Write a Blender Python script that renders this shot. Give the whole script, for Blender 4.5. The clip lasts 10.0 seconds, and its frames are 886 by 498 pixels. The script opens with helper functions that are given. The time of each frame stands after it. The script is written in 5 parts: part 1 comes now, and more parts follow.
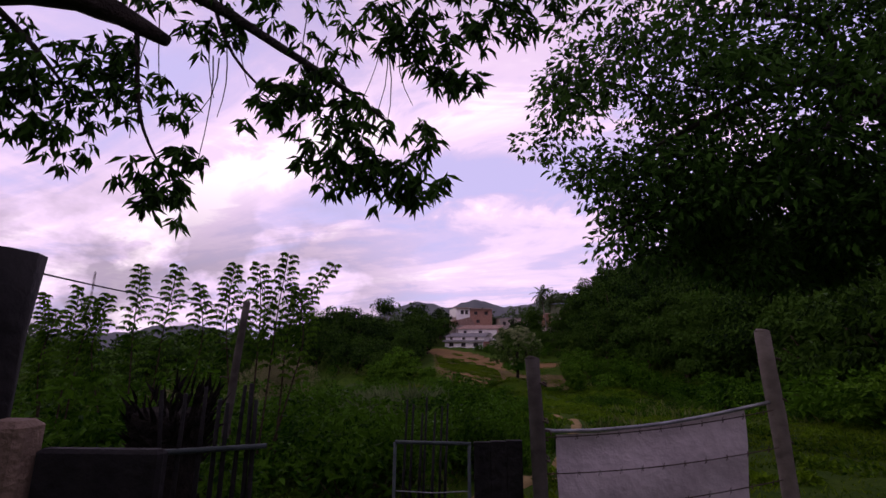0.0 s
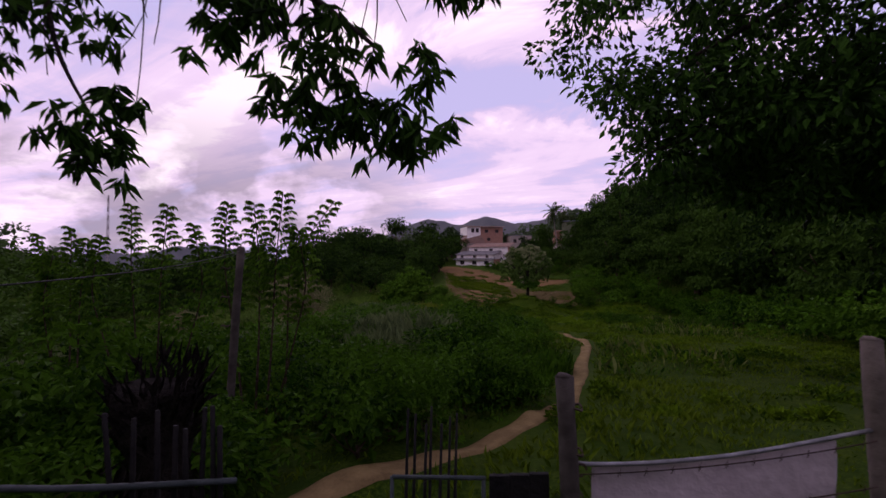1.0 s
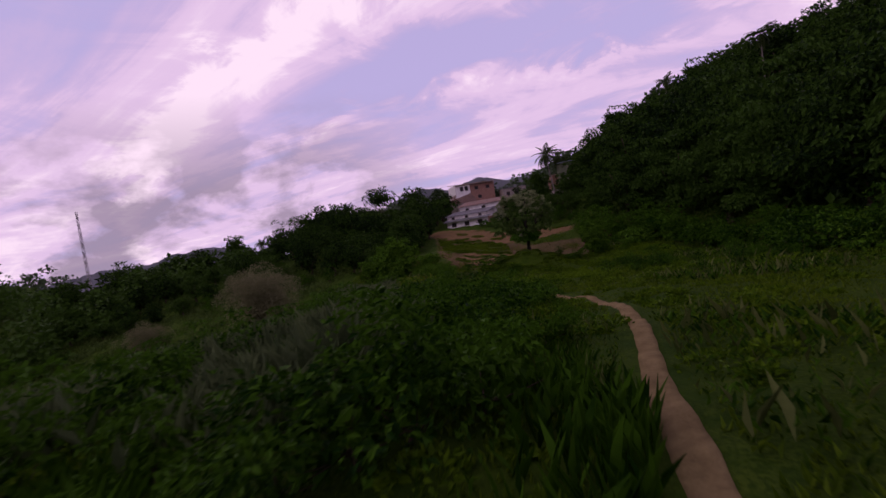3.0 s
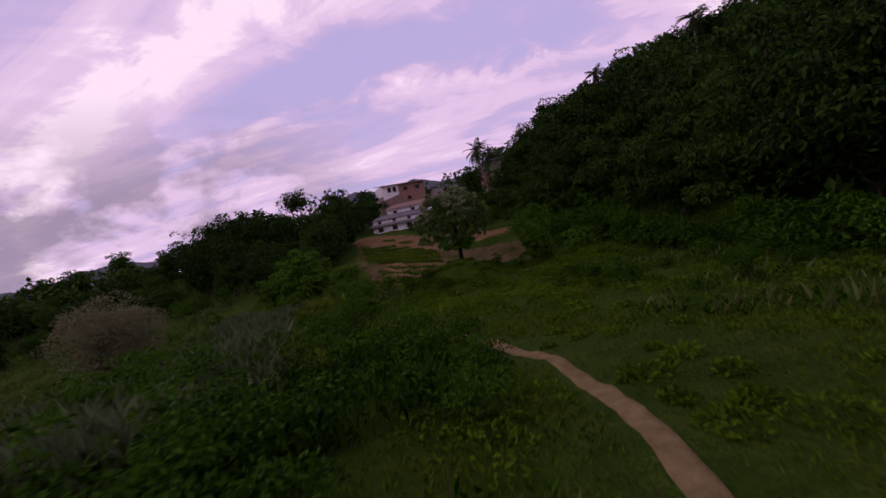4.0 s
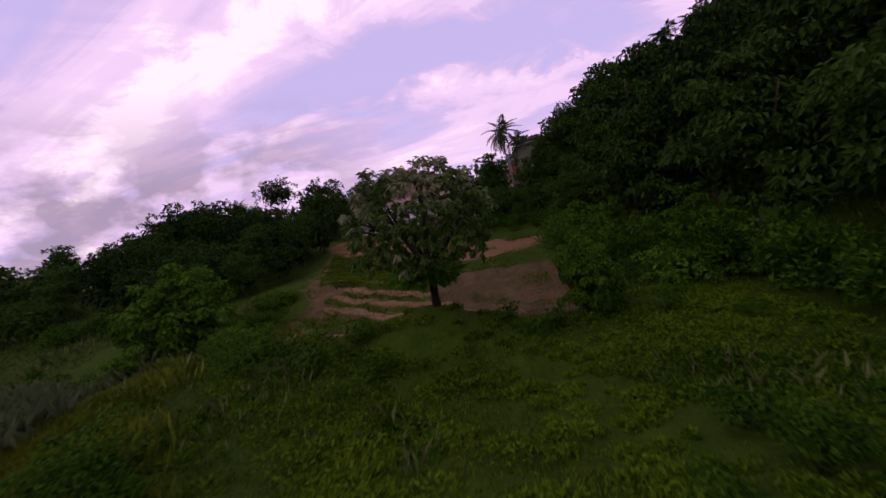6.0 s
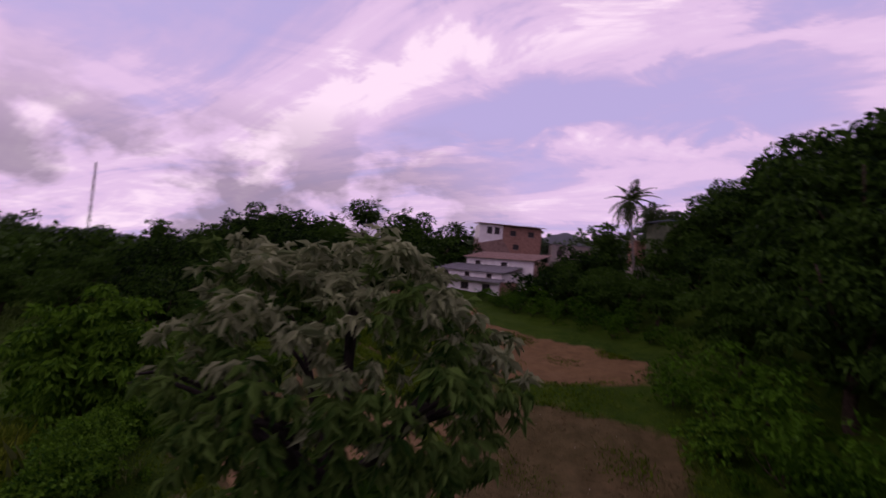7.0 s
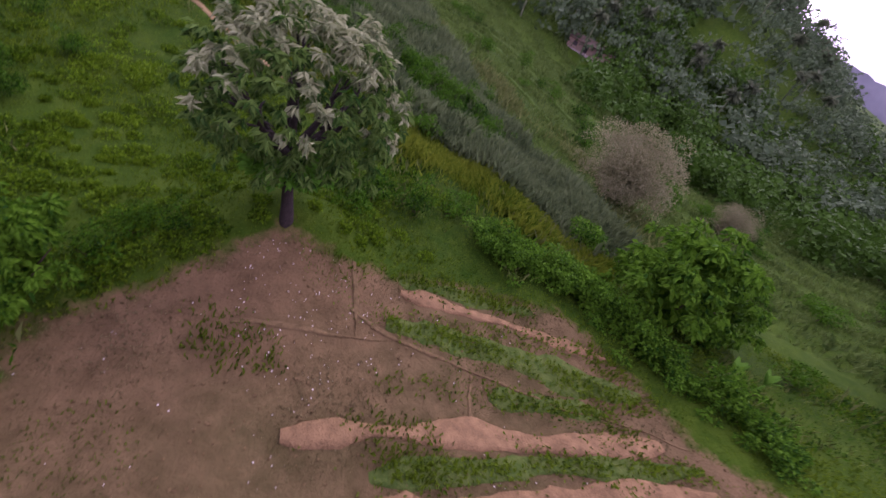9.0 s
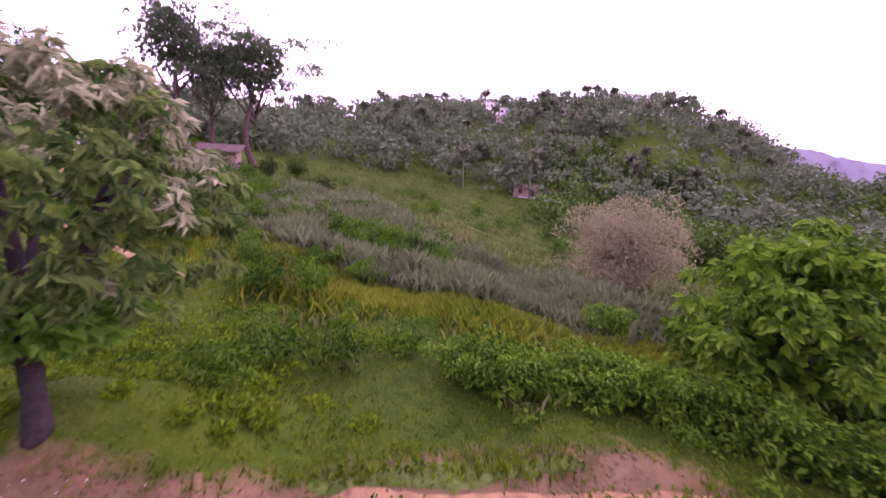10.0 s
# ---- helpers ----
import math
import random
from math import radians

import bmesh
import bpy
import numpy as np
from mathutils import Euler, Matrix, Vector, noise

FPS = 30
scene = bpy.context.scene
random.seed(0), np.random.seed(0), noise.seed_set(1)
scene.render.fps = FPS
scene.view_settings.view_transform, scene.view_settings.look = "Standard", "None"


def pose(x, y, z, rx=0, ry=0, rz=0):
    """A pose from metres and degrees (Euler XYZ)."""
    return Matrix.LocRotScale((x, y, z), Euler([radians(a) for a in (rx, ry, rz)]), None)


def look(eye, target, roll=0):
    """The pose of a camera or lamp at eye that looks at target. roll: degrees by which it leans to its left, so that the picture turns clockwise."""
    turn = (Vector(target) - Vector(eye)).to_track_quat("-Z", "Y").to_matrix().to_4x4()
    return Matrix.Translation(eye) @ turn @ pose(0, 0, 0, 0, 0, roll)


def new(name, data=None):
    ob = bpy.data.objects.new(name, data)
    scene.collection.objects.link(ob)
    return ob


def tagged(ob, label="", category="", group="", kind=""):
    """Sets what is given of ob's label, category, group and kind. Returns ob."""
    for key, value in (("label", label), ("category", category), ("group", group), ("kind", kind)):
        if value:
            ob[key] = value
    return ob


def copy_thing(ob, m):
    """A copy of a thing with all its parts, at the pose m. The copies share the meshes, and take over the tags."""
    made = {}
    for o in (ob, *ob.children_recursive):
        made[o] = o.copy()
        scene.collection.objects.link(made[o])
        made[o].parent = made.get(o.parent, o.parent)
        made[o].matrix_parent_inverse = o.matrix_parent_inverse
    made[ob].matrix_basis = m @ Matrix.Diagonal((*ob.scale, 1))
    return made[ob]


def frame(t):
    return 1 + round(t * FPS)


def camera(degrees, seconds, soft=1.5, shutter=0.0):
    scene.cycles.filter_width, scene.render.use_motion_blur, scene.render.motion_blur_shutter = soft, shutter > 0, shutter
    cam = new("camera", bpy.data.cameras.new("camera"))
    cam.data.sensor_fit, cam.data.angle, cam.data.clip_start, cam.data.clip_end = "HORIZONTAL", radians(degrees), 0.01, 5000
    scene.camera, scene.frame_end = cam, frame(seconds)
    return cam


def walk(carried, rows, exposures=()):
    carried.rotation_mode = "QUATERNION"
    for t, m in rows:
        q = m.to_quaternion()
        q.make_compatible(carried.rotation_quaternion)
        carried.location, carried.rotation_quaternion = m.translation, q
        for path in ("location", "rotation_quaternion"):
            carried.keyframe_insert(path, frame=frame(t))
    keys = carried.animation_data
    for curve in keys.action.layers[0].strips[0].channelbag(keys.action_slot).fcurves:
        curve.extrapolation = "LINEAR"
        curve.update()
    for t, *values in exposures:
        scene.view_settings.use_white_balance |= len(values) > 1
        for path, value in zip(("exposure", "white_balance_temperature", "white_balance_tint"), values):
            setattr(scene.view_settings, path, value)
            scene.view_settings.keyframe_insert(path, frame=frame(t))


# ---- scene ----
U = 1.3  # metres to one unit of the plan below
cam = camera(90.1, 10.0, 1.5, 0.2)
PATH = [
    (0, (0.028, 0.072, 1.654), (-0.106, 9.847, 3.762), 0.44),
    (0.5, (0.043, 0.162, 1.842), (-0.267, 10.035, 3.396), 0.81),
    (1, (0.042, 0.586, 2.023), (-0.331, 10.576, 2.283), -0.28),
    (1.5, (-0.033, 1.438, 1.932), (-0.607, 11.421, 1.961), -2.77),
    (2, (0.112, 2.537, 1.962), (-0.455, 12.496, 1.256), -4.31),
    (3.3, (1.679, 9.871, 1.355), (1.754, 19.859, 0.879), -12.31),
    (3.5, (1.939, 11.299, 1.403), (2.613, 21.257, 0.781), -12.98),
    (4, (2.795, 14.842, 1.477), (3.748, 24.774, 0.810), -11.04),
    (4.5, (3.829, 18.449, 1.619), (4.309, 28.418, 0.989), -6.75),
    (5, (4.948, 22.204, 1.410), (5.461, 32.161, 0.640), -8.04),
    (5.2, (5.314, 23.661, 1.142), (5.801, 33.601, 0.166), -7.69),
    (6.4, (7.946, 34.665, 1.349), (8.178, 44.662, 1.226), -9.16),
    (6.6, (8.298, 36.619, 1.950), (8.245, 46.618, 2.038), -6.10),
    (6.8, (8.725, 38.351, 2.70), (7.860, 48.311, 2.89), -2.21),
    (7, (9.508, 39.922, 3.11), (7.406, 49.687, 3.53), 5.27),
    (7.1, (9.990, 40.626, 3.30), (7.170, 50.210, 3.69), 9.10),
    (7.5, (13.40, 42.45, 6.0), (6.69, 49.80, 4.98), 28.5),
    (7.7, (13.3, 44.9, 6.5), (5.6, 50.75, 3.95), 41.5),
    (8, (13.211, 48.235, 6.891), (4.812, 50.450, 1.938), 53.4),
    (8.5, (12.822, 52.266, 7.649), (6.020, 50.299, 0.588), 49.31),
    (9, (11.917, 54.987, 5.965), (5.274, 50.208, 0.218), 26.57),
    (9.5, (9.688, 55.155, 3.770), (2.765, 49.253, -0.383), 10.62),
    (10, (7.220, 53.921, 2.272), (0.098, 47.227, 0.159), 3.64),
]
EXPOSURES = [(0, .35, 6500, 8), (1.0, .28, 6500, 8), (1.5, .17, 6500, 10), (2.0, .05, 6500, 13), (4.0, -.03, 6500, 17), (4.5, -.03, 6500, 17), (6.5, .24, 6500, 19), (7.0, -.03, 6500, 19),
             (7.5, -.26, 6500, 19), (8.0, -.08, 6500, 17), (8.5, 1.0, 5900, 13), (9.0, 2.12, 5900, 19), (9.5, 2.84, 6150, 30), (10.0, 2.92, 6350, 55)]
walk(cam, [(t, look(Vector(eye) * U, Vector(target) * U, roll)) for t, eye, target, roll in PATH], EXPOSURES)

# ---- sky and sun: a clouded dusk ----
world = bpy.data.worlds.new("dusk_sky")
scene.world = world
world.use_nodes = True
SUN_UP, SUN_ROUND = radians(48), radians(-118)


def build_sky(tree):
    nodes, links = tree.nodes, tree.links
    nodes.clear()

    node = nodes.new

    def math_node(operation, a, b=0.0):
        n = node("ShaderNodeMath")
        n.operation = operation
        for socket, value in zip(n.inputs, (a, b)):
            if isinstance(value, (int, float)):
                socket.default_value = value
            else:
                links.new(value, socket)
        return n.outputs[0]

    def ramp(value, stops):
        n = node("ShaderNodeValToRGB")
        n.color_ramp.interpolation = "EASE"
        while len(n.color_ramp.elements) < len(stops):
            n.color_ramp.elements.new(.5)
        for element, (place, colour) in zip(n.color_ramp.elements, stops):
            element.position, element.color = place, (*colour, 1)
        links.new(value, n.inputs[0])
        return n.outputs[0]

    def mix(factor, a, b):
        n = node("ShaderNodeMix")
        n.data_type = "RGBA"
        for socket, value in ((n.inputs[0], factor), (n.inputs[6], a), (n.inputs[7], b)):
            if isinstance(value, (int, float)):
                socket.default_value = value
            elif isinstance(value, tuple):
                socket.default_value = (*value, 1)
            else:
                links.new(value, socket)
        return n.outputs[2]

    def noise_at(vector, scale, detail, rough, warp):
        n = node("ShaderNodeTexNoise")
        for key, value in (("Scale", scale), ("Detail", detail), ("Roughness", rough), ("Distortion", warp)):
            n.inputs[key].default_value = value
        links.new(vector, n.inputs["Vector"])
        return n.outputs["Fac"]

    where = node("ShaderNodeTexCoord").outputs["Generated"]
    split = node("ShaderNodeSeparateXYZ")
    links.new(where, split.inputs[0])
    x, y, z = split.outputs
    rise = math_node("MAXIMUM", z, 0.0)
    lift = math_node("ADD", rise, .16)
    join = node("ShaderNodeCombineXYZ")
    links.new(math_node("DIVIDE", x, lift), join.inputs[0])
    links.new(math_node("DIVIDE", y, lift), join.inputs[1])
    turn = node("ShaderNodeMapping")
    turn.inputs["Rotation"].default_value = (0, 0, radians(20))
    links.new(join.outputs[0], turn.inputs[0])
    squeeze = node("ShaderNodeMapping")
    squeeze.inputs["Scale"].default_value = (.42, 1.15, 1)
    squeeze.inputs["Location"].default_value = (3.1, .4, 0)
    links.new(turn.outputs[0], squeeze.inputs[0])
    streaks = noise_at(squeeze.outputs[0], 1.25, 9, .6, .9)
    wisps = noise_at(join.outputs[0], 2.1, 9, .62, 1.2)
    streaks = math_node("ADD", streaks, math_node("MULTIPLY", math_node("SUBTRACT", wisps, .5), .32))
    flatten = node("ShaderNodeMapping")
    flatten.inputs["Scale"].default_value = (1, 1, 1.7)
    flatten.inputs["Location"].default_value = (.3, .2, .1)
    links.new(where, flatten.inputs[0])
    puffs = noise_at(flatten.outputs[0], 5.2, 9, .55, .2)
    plane = node("ShaderNodeSeparateXYZ")
    links.new(join.outputs[0], plane.inputs[0])
    u, v = plane.outputs[0], plane.outputs[1]
    drift = math_node("MULTIPLY", math_node("SUBTRACT", wisps, .5), .9)

    def bell(value, middle, width):
        d = math_node("DIVIDE", math_node("SUBTRACT", value, middle), width)
        return math_node("EXPONENT", math_node("MULTIPLY", math_node("MULTIPLY", d, d), -1.0))

    def bank_of_cloud(flat, slope, bow, width):
        """A long cloud along v = flat + slope u + bow u u, with ragged edges."""
        line = math_node("ADD", math_node("MULTIPLY", u, slope), math_node("MULTIPLY", math_node("MULTIPLY", u, u), bow))
        return bell(math_node("ADD", math_node("SUBTRACT", v, line), drift), flat, width)

    long_cloud = bank_of_cloud(1.42, -.17, .24, .14)
    streaks = math_node("ADD", math_node("MULTIPLY", streaks, .9), .03)
    streaks = math_node("ADD", streaks, math_node("MULTIPLY", long_cloud, .20))
    streaks = math_node("ADD", streaks, math_node("MULTIPLY", bank_of_cloud(2.27, -.28, 0, .11), math_node("MULTIPLY", bell(u, .7, .75), .14)))
    streaks = math_node("ADD", streaks, math_node("MULTIPLY", bank_of_cloud(1.75, -.97, 0, .09), math_node("MULTIPLY", bell(u, -.62, .32), .15)))
    westward = node("ShaderNodeMapRange")
    for key, value in (("From Min", -.3), ("From Max", -1.3), ("To Min", 0.0), ("To Max", .075)):
        westward.inputs[key].default_value = value
    links.new(u, westward.inputs["Value"])
    streaks = math_node("ADD", streaks, westward.outputs[0])
    clearing = math_node("MULTIPLY", bank_of_cloud(1.88, -.42, 0, .21), bell(u, .05, .6))
    streaks = math_node("SUBTRACT", streaks, math_node("MULTIPLY", clearing, .17))
    streaks = math_node("ADD", streaks, math_node("MULTIPLY", bell(math_node("ADD", v, math_node("MULTIPLY", u, -.35)), 3.3, .55), .05))

    air = node("ShaderNodeTexSky")
    air.sky_type, air.sun_disc = "NISHITA", False
    air.sun_elevation, air.sun_rotation = SUN_UP, SUN_ROUND
    blue = mix(.985, air.outputs[0], (.52, .44, .75))
    cloud = ramp(streaks, [(.34, (.54, .44, .75)), (.46, (.67, .51, .79)), (.58, (.84, .625, .88)), (.74, (1.08, .87, 1.03))])
    veil = math_node("MULTIPLY", math_node("SUBTRACT", streaks, .36), 6.0)
    clear = node("ShaderNodeClamp")
    links.new(veil, clear.inputs[0])
    sky = mix(clear.outputs[0], blue, cloud)
    # low grey clouds near the horizon
    low = node("ShaderNodeMapRange")
    for key, value in (("From Min", .32), ("From Max", .14), ("To Min", 0.0), ("To Max", 1.0)):
        low.inputs[key].default_value = value
    links.new(z, low.inputs["Value"])
    west = node("ShaderNodeMapRange")
    for key, value in (("From Min", .0), ("From Max", -.30), ("To Min", 0.0), ("To Max", 1.0)):
        west.inputs[key].default_value = value
    links.new(x, west.inputs["Value"])
    bank = node("ShaderNodeMapRange")
    for key, value in (("From Min", .44), ("From Max", .54), ("To Min", 0.0), ("To Max", 1.0)):
        bank.inputs[key].default_value = value
    links.new(puffs, bank.inputs["Value"])
    grey = math_node("MULTIPLY", math_node("MULTIPLY", low.outputs[0], west.outputs[0]), bank.outputs[0])
    sky = mix(math_node("MULTIPLY", grey, .82), sky, (.34, .27, .37))
    # the vault darkens overhead
    top = node("ShaderNodeMapRange")
    for key, value in (("From Min", .5), ("From Max", 1.0), ("To Min", 1.0), ("To Max", .5)):
        top.inputs[key].default_value = value
    links.new(z, top.inputs["Value"])
    out = node("ShaderNodeBackground")
    links.new(sky, out.inputs[0])
    links.new(math_node("MULTIPLY", top.outputs[0], .92), out.inputs[1])
    end = node("ShaderNodeOutputWorld")
    links.new(out.outputs[0], end.inputs[0])


build_sky(world.node_tree)
sun = new("sun", bpy.data.lights.new("sun", "SUN"))
sun.data.energy, sun.data.angle, sun.data.color = .42, radians(40), (1, .90, .86)
sun.matrix_world = look((0, 0, 0), (math.sin(SUN_ROUND) * -math.cos(SUN_UP), -math.cos(SUN_ROUND) * math.cos(SUN_UP), -math.sin(SUN_UP)))


# ---- materials ----
def surface(name, dark, light, scale=6.0, rough=.85, bump=.3, fine=40.0, island=0.0, glow=0.0, metal=0.0, third=None, vary=.22):
    """A node material: two or three base colours mixed by broad and fine noise, with relief. glow: share of light let through (leaves)."""
    m = bpy.data.materials.new(name)
    m.use_nodes = True
    nodes, links = m.node_tree.nodes, m.node_tree.links
    skin = nodes["Principled BSDF"]
    skin.inputs["Roughness"].default_value, skin.inputs["Metallic"].default_value = rough, metal
    skin.inputs["Specular IOR Level"].default_value = .05 if glow or rough > .9 else .25
    where = nodes.new("ShaderNodeTexCoord")
    broad = nodes.new("ShaderNodeTexNoise")
    broad.inputs["Scale"].default_value, broad.inputs["Detail"].default_value = scale, 5
    small = nodes.new("ShaderNodeTexNoise")
    small.inputs["Scale"].default_value, small.inputs["Detail"].default_value = fine, 4
    for n in (broad, small):
        links.new(where.outputs["Object"], n.inputs["Vector"])
    value = nodes.new("ShaderNodeMath")
    value.operation = "MULTIPLY_ADD"
    links.new(small.outputs["Fac"], value.inputs[0])
    value.inputs[1].default_value = .45
    links.new(broad.outputs["Fac"], value.inputs[2])
    mixed = value.outputs[0]
    if island:
        piece = nodes.new("ShaderNodeNewGeometry")
        more = nodes.new("ShaderNodeMath")
        more.operation = "MULTIPLY_ADD"
        links.new(piece.outputs["Random Per Island"], more.inputs[0])
        more.inputs[1].default_value = island
        links.new(mixed, more.inputs[2])
        less = nodes.new("ShaderNodeMath")
        less.operation = "SUBTRACT"
        links.new(more.outputs[0], less.inputs[0])
        less.inputs[1].default_value = island / 2 + vary / 2 - .11
        whole = nodes.new("ShaderNodeObjectInfo")
        own = nodes.new("ShaderNodeMath")
        own.operation = "MULTIPLY_ADD"
        links.new(whole.outputs["Random"], own.inputs[0])
        own.inputs[1].default_value = vary
        links.new(less.outputs[0], own.inputs[2])
        mixed = own.outputs[0]
    ramp = nodes.new("ShaderNodeValToRGB")
    ramp.color_ramp.elements[0].position, ramp.color_ramp.elements[0].color = .45, (*dark, 1)
    ramp.color_ramp.elements[1].position, ramp.color_ramp.elements[1].color = .95, (*light, 1)
    if third:
        extra = ramp.color_ramp.elements.new(.72)
        extra.color = (*third, 1)
    links.new(mixed, ramp.inputs[0])
    links.new(ramp.outputs[0], skin.inputs["Base Color"])
    if bump:
        relief = nodes.new("ShaderNodeBump")
        relief.inputs["Strength"].default_value, relief.inputs["Distance"].default_value = bump, .05
        links.new(small.outputs["Fac"], relief.inputs["Height"])
        links.new(relief.outputs[0], skin.inputs["Normal"])
    if glow:
        passing = nodes.new("ShaderNodeBsdfTranslucent")
        links.new(ramp.outputs[0], passing.inputs[0])
        both = nodes.new("ShaderNodeMixShader")
        both.inputs[0].default_value = glow
        links.new(skin.outputs[0], both.inputs[1])
        links.new(passing.outputs[0], both.inputs[2])
        links.new(both.outputs[0], nodes["Material Output"].inputs[0])
    return m


def leafage(name, dark, light, glow=.3, island=.9, rough=.55, third=None, vary=.22, broad=1.2):
    return surface(name, dark, light, broad, rough, 0, 9, island, glow, third=third, vary=vary)


M_TREE = leafage("hill_tree_leaves", (.005, .017, .0025), (.040, .085, .010), vary=.75)
# Far wood: lifted darks and a narrow range put haze into the colour.
M_FAR_HAZED = leafage("hazed_far_wood_leaves", (.046, .074, .036), (.076, .112, .050), island=.3, broad=.12)
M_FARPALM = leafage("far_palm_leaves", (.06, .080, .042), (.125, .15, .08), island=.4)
M_OVER = leafage("canopy_leaves", (.010, .022, .006), (.045, .11, .014), .35)
M_MANGO = leafage("mango_leaves", (.028, .072, .012), (.120, .195, .042), .35)
M_MANGO_PALE = leafage("pale_mango_leaves", (.13, .165, .07), (.30, .33, .17), .25)
M_MANGO_FRESH = leafage("fresh_mango_leaves", (.055, .15, .012), (.12, .28, .03), .35)
M_GREEN = leafage("bush_tree_leaves", (.016, .056, .004), (.085, .180, .012), .3)
M_DRY = leafage("dry_tree_twigs", (.12, .124, .055), (.215, .212, .105), .2, island=.5)
M_PALM = leafage("palm_leaves", (.02, .035, .012), (.07, .10, .03), .25)
M_SHRUB = leafage("shrub_leaves", (.009, .036, .002), (.054, .130, .007), .3, vary=.55)
M_GRASS = leafage("meadow_leaves", (.011, .040, .001), (.100, .158, .009), .3, island=.6, broad=.35)
M_DRYGRASS = leafage("pale_grass", (.075, .10, .026), (.155, .185, .055), .3)
M_STUBBLE = leafage("field_stubble", (.085, .072, .030), (.175, .150, .070), .2, island=.6, broad=.4)
M_WEED = leafage("weed_leaves", (.011, .042, .002), (.110, .190, .008), .3, island=.45, broad=.22)
M_SCRUB = leafage("scrub_leaves", (.062, .092, .036), (.130, .170, .070), .3, island=.4, broad=.3)
M_CREST = leafage("crest_grass_blades", (.055, .105, .006), (.17, .215, .020), .35, island=.6, broad=.3)
M_SLOPE = leafage("slope_grass", (.026, .056, .010), (.085, .130, .028), .3, island=.5, broad=.2)
M_BANANA = leafage("banana_leaves", (.045, .12, .012), (.11, .23, .03), .3, rough=.85)
M_BARK = surface("bark", (.025, .018, .013), (.10, .075, .055), 8, .95, .8, 30)
M_DARKBARK = surface("dark_bark", (.012, .009, .008), (.04, .03, .025), 8, .9, .8, 30)
M_PALMBARK = surface("palm_bark", (.10, .09, .075), (.24, .21, .18), 6, .95, .6, 25)
M_POST = surface("weathered_post_wood", (.035, .03, .026), (.10, .09, .078), 5, .9, .4, 11)
M_OLDPOST = surface("pale_split_post", (.09, .077, .064), (.20, .17, .145), 5, .9, .4, 11)
M_DIRT = surface("trodden_earth", (.13, .094, .042), (.25, .185, .085), 3, .95, .5, 22)
M_BANK = surface("terrace_bank_grass", (.018, .040, .004), (.05, .085, .012), 1.2, .95, .8, 9)
M_PALEBANK = surface("worn_grass_track", (.06, .09, .02), (.13, .15, .05), 1.2, .95, .6, 9)
M_BED = surface("turned_red_soil", (.110, .072, .034), (.225, .145, .070), 2.5, .95, .9, 16)
M_BEDGREEN = surface("bed_seedlings", (.032, .062, .010), (.080, .105, .025), 3, .95, .9, 12)
M_ROCKSOIL = surface("clod", (.065, .046, .020), (.150, .108, .050), 6, .95, .6, 30)
M_PALE = surface("pale_litter", (.35, .31, .27), (.6, .55, .5), 8, .9, .3, 30)
M_SHEET = surface("pale_pink_plastic_sheet", (.42, .36, .38), (.66, .58, .60), 2.5, .6, .25, 14)
M_PIPE = surface("galvanised_pipe", (.16, .165, .17), (.33, .34, .35), 9, .5, .2, 60, metal=.5)
M_BLUEPIPE = surface("worn_blue_pipe", (.022, .034, .036), (.062, .080, .080), 9, .6, .2, 60)
M_WIRE = surface("rusty_wire", (.03, .022, .02), (.08, .05, .04), 30, .7, .2, 90)
M_DARKBOARD = surface("near_black_board", (.004, .004, .005), (.018, .017, .016), 5, .8, .5, 12)
M_STUMP = surface("black_fern_stump", (.008, .007, .007), (.03, .026, .022), 9, .95, .9, 40)
M_STONE = surface("brown_block", (.12, .085, .06), (.26, .19, .14), 6, .9, .5, 30)
M_WHITEWALL = surface("stained_white_plaster", (.70, .64, .61), (.88, .84, .81), 1.4, .9, .2, 9)
M_PINKWALL = surface("salmon_plaster", (.42, .24, .18), (.62, .38, .29), 1.4, .9, .2, 9)
M_BRICK = surface("bare_red_brick", (.22, .115, .085), (.38, .22, .165), 2.4, .95, .5, 24)
M_CONCRETE = surface("raw_concrete", (.22, .185, .165), (.40, .34, .31), 1.6, .95, .4, 12)
M_GREENWALL = surface("dull_green_plaster", (.075, .09, .05), (.15, .165, .10), 1.3, .9, .2, 10)
M_ROOF = surface("grey_sheet_roof", (.10, .095, .10), (.21, .20, .21), 3, .7, .3, 20)
M_TILEROOF = surface("old_clay_roof", (.16, .10, .08), (.32, .21, .17), 3, .9, .5, 18)
M_RUSTROOF = surface("rusty_sheet_roof", (.03, .018, .012), (.075, .045, .03), 3, .8, .3, 18)
M_BLUEROOF = surface("blue_grey_roof", (.10, .12, .16), (.18, .20, .25), 3, .7, .3, 18)
M_VOID = surface("dark_window", (.012, .012, .014), (.035, .03, .03), 3, .35, 0)
M_FRAMEWOOD = surface("window_frame_wood", (.06, .04, .03), (.13, .09, .07), 6, .8, .2)
M_MAST = surface("mast_steel", (.22, .20, .21), (.36, .32, .33), 6, .7, .1)
# Mountains: the blue-grey base colour stands in for haze in the air.
M_HAZE_MOUNTAIN = surface("haze_tinted_mountain", (.085, .092, .102), (.135, .138, .148), .004, 1, 0, .03)
M_CABLE = surface("black_cable", (.01, .01, .01), (.03, .03, .03), 9, .6, 0)


# ---- building helpers ----


def sheet(name, verts, faces, material, smooth_faces=False):
    """A mesh from plan units."""
    me = bpy.data.meshes.new(name)
    me.from_pydata(np.asarray(verts, float) * U, [], faces)
    me.materials.append(material)
    if smooth_faces:
        me.polygons.foreach_set("use_smooth", [True] * len(me.polygons))
    me.update()
    return me


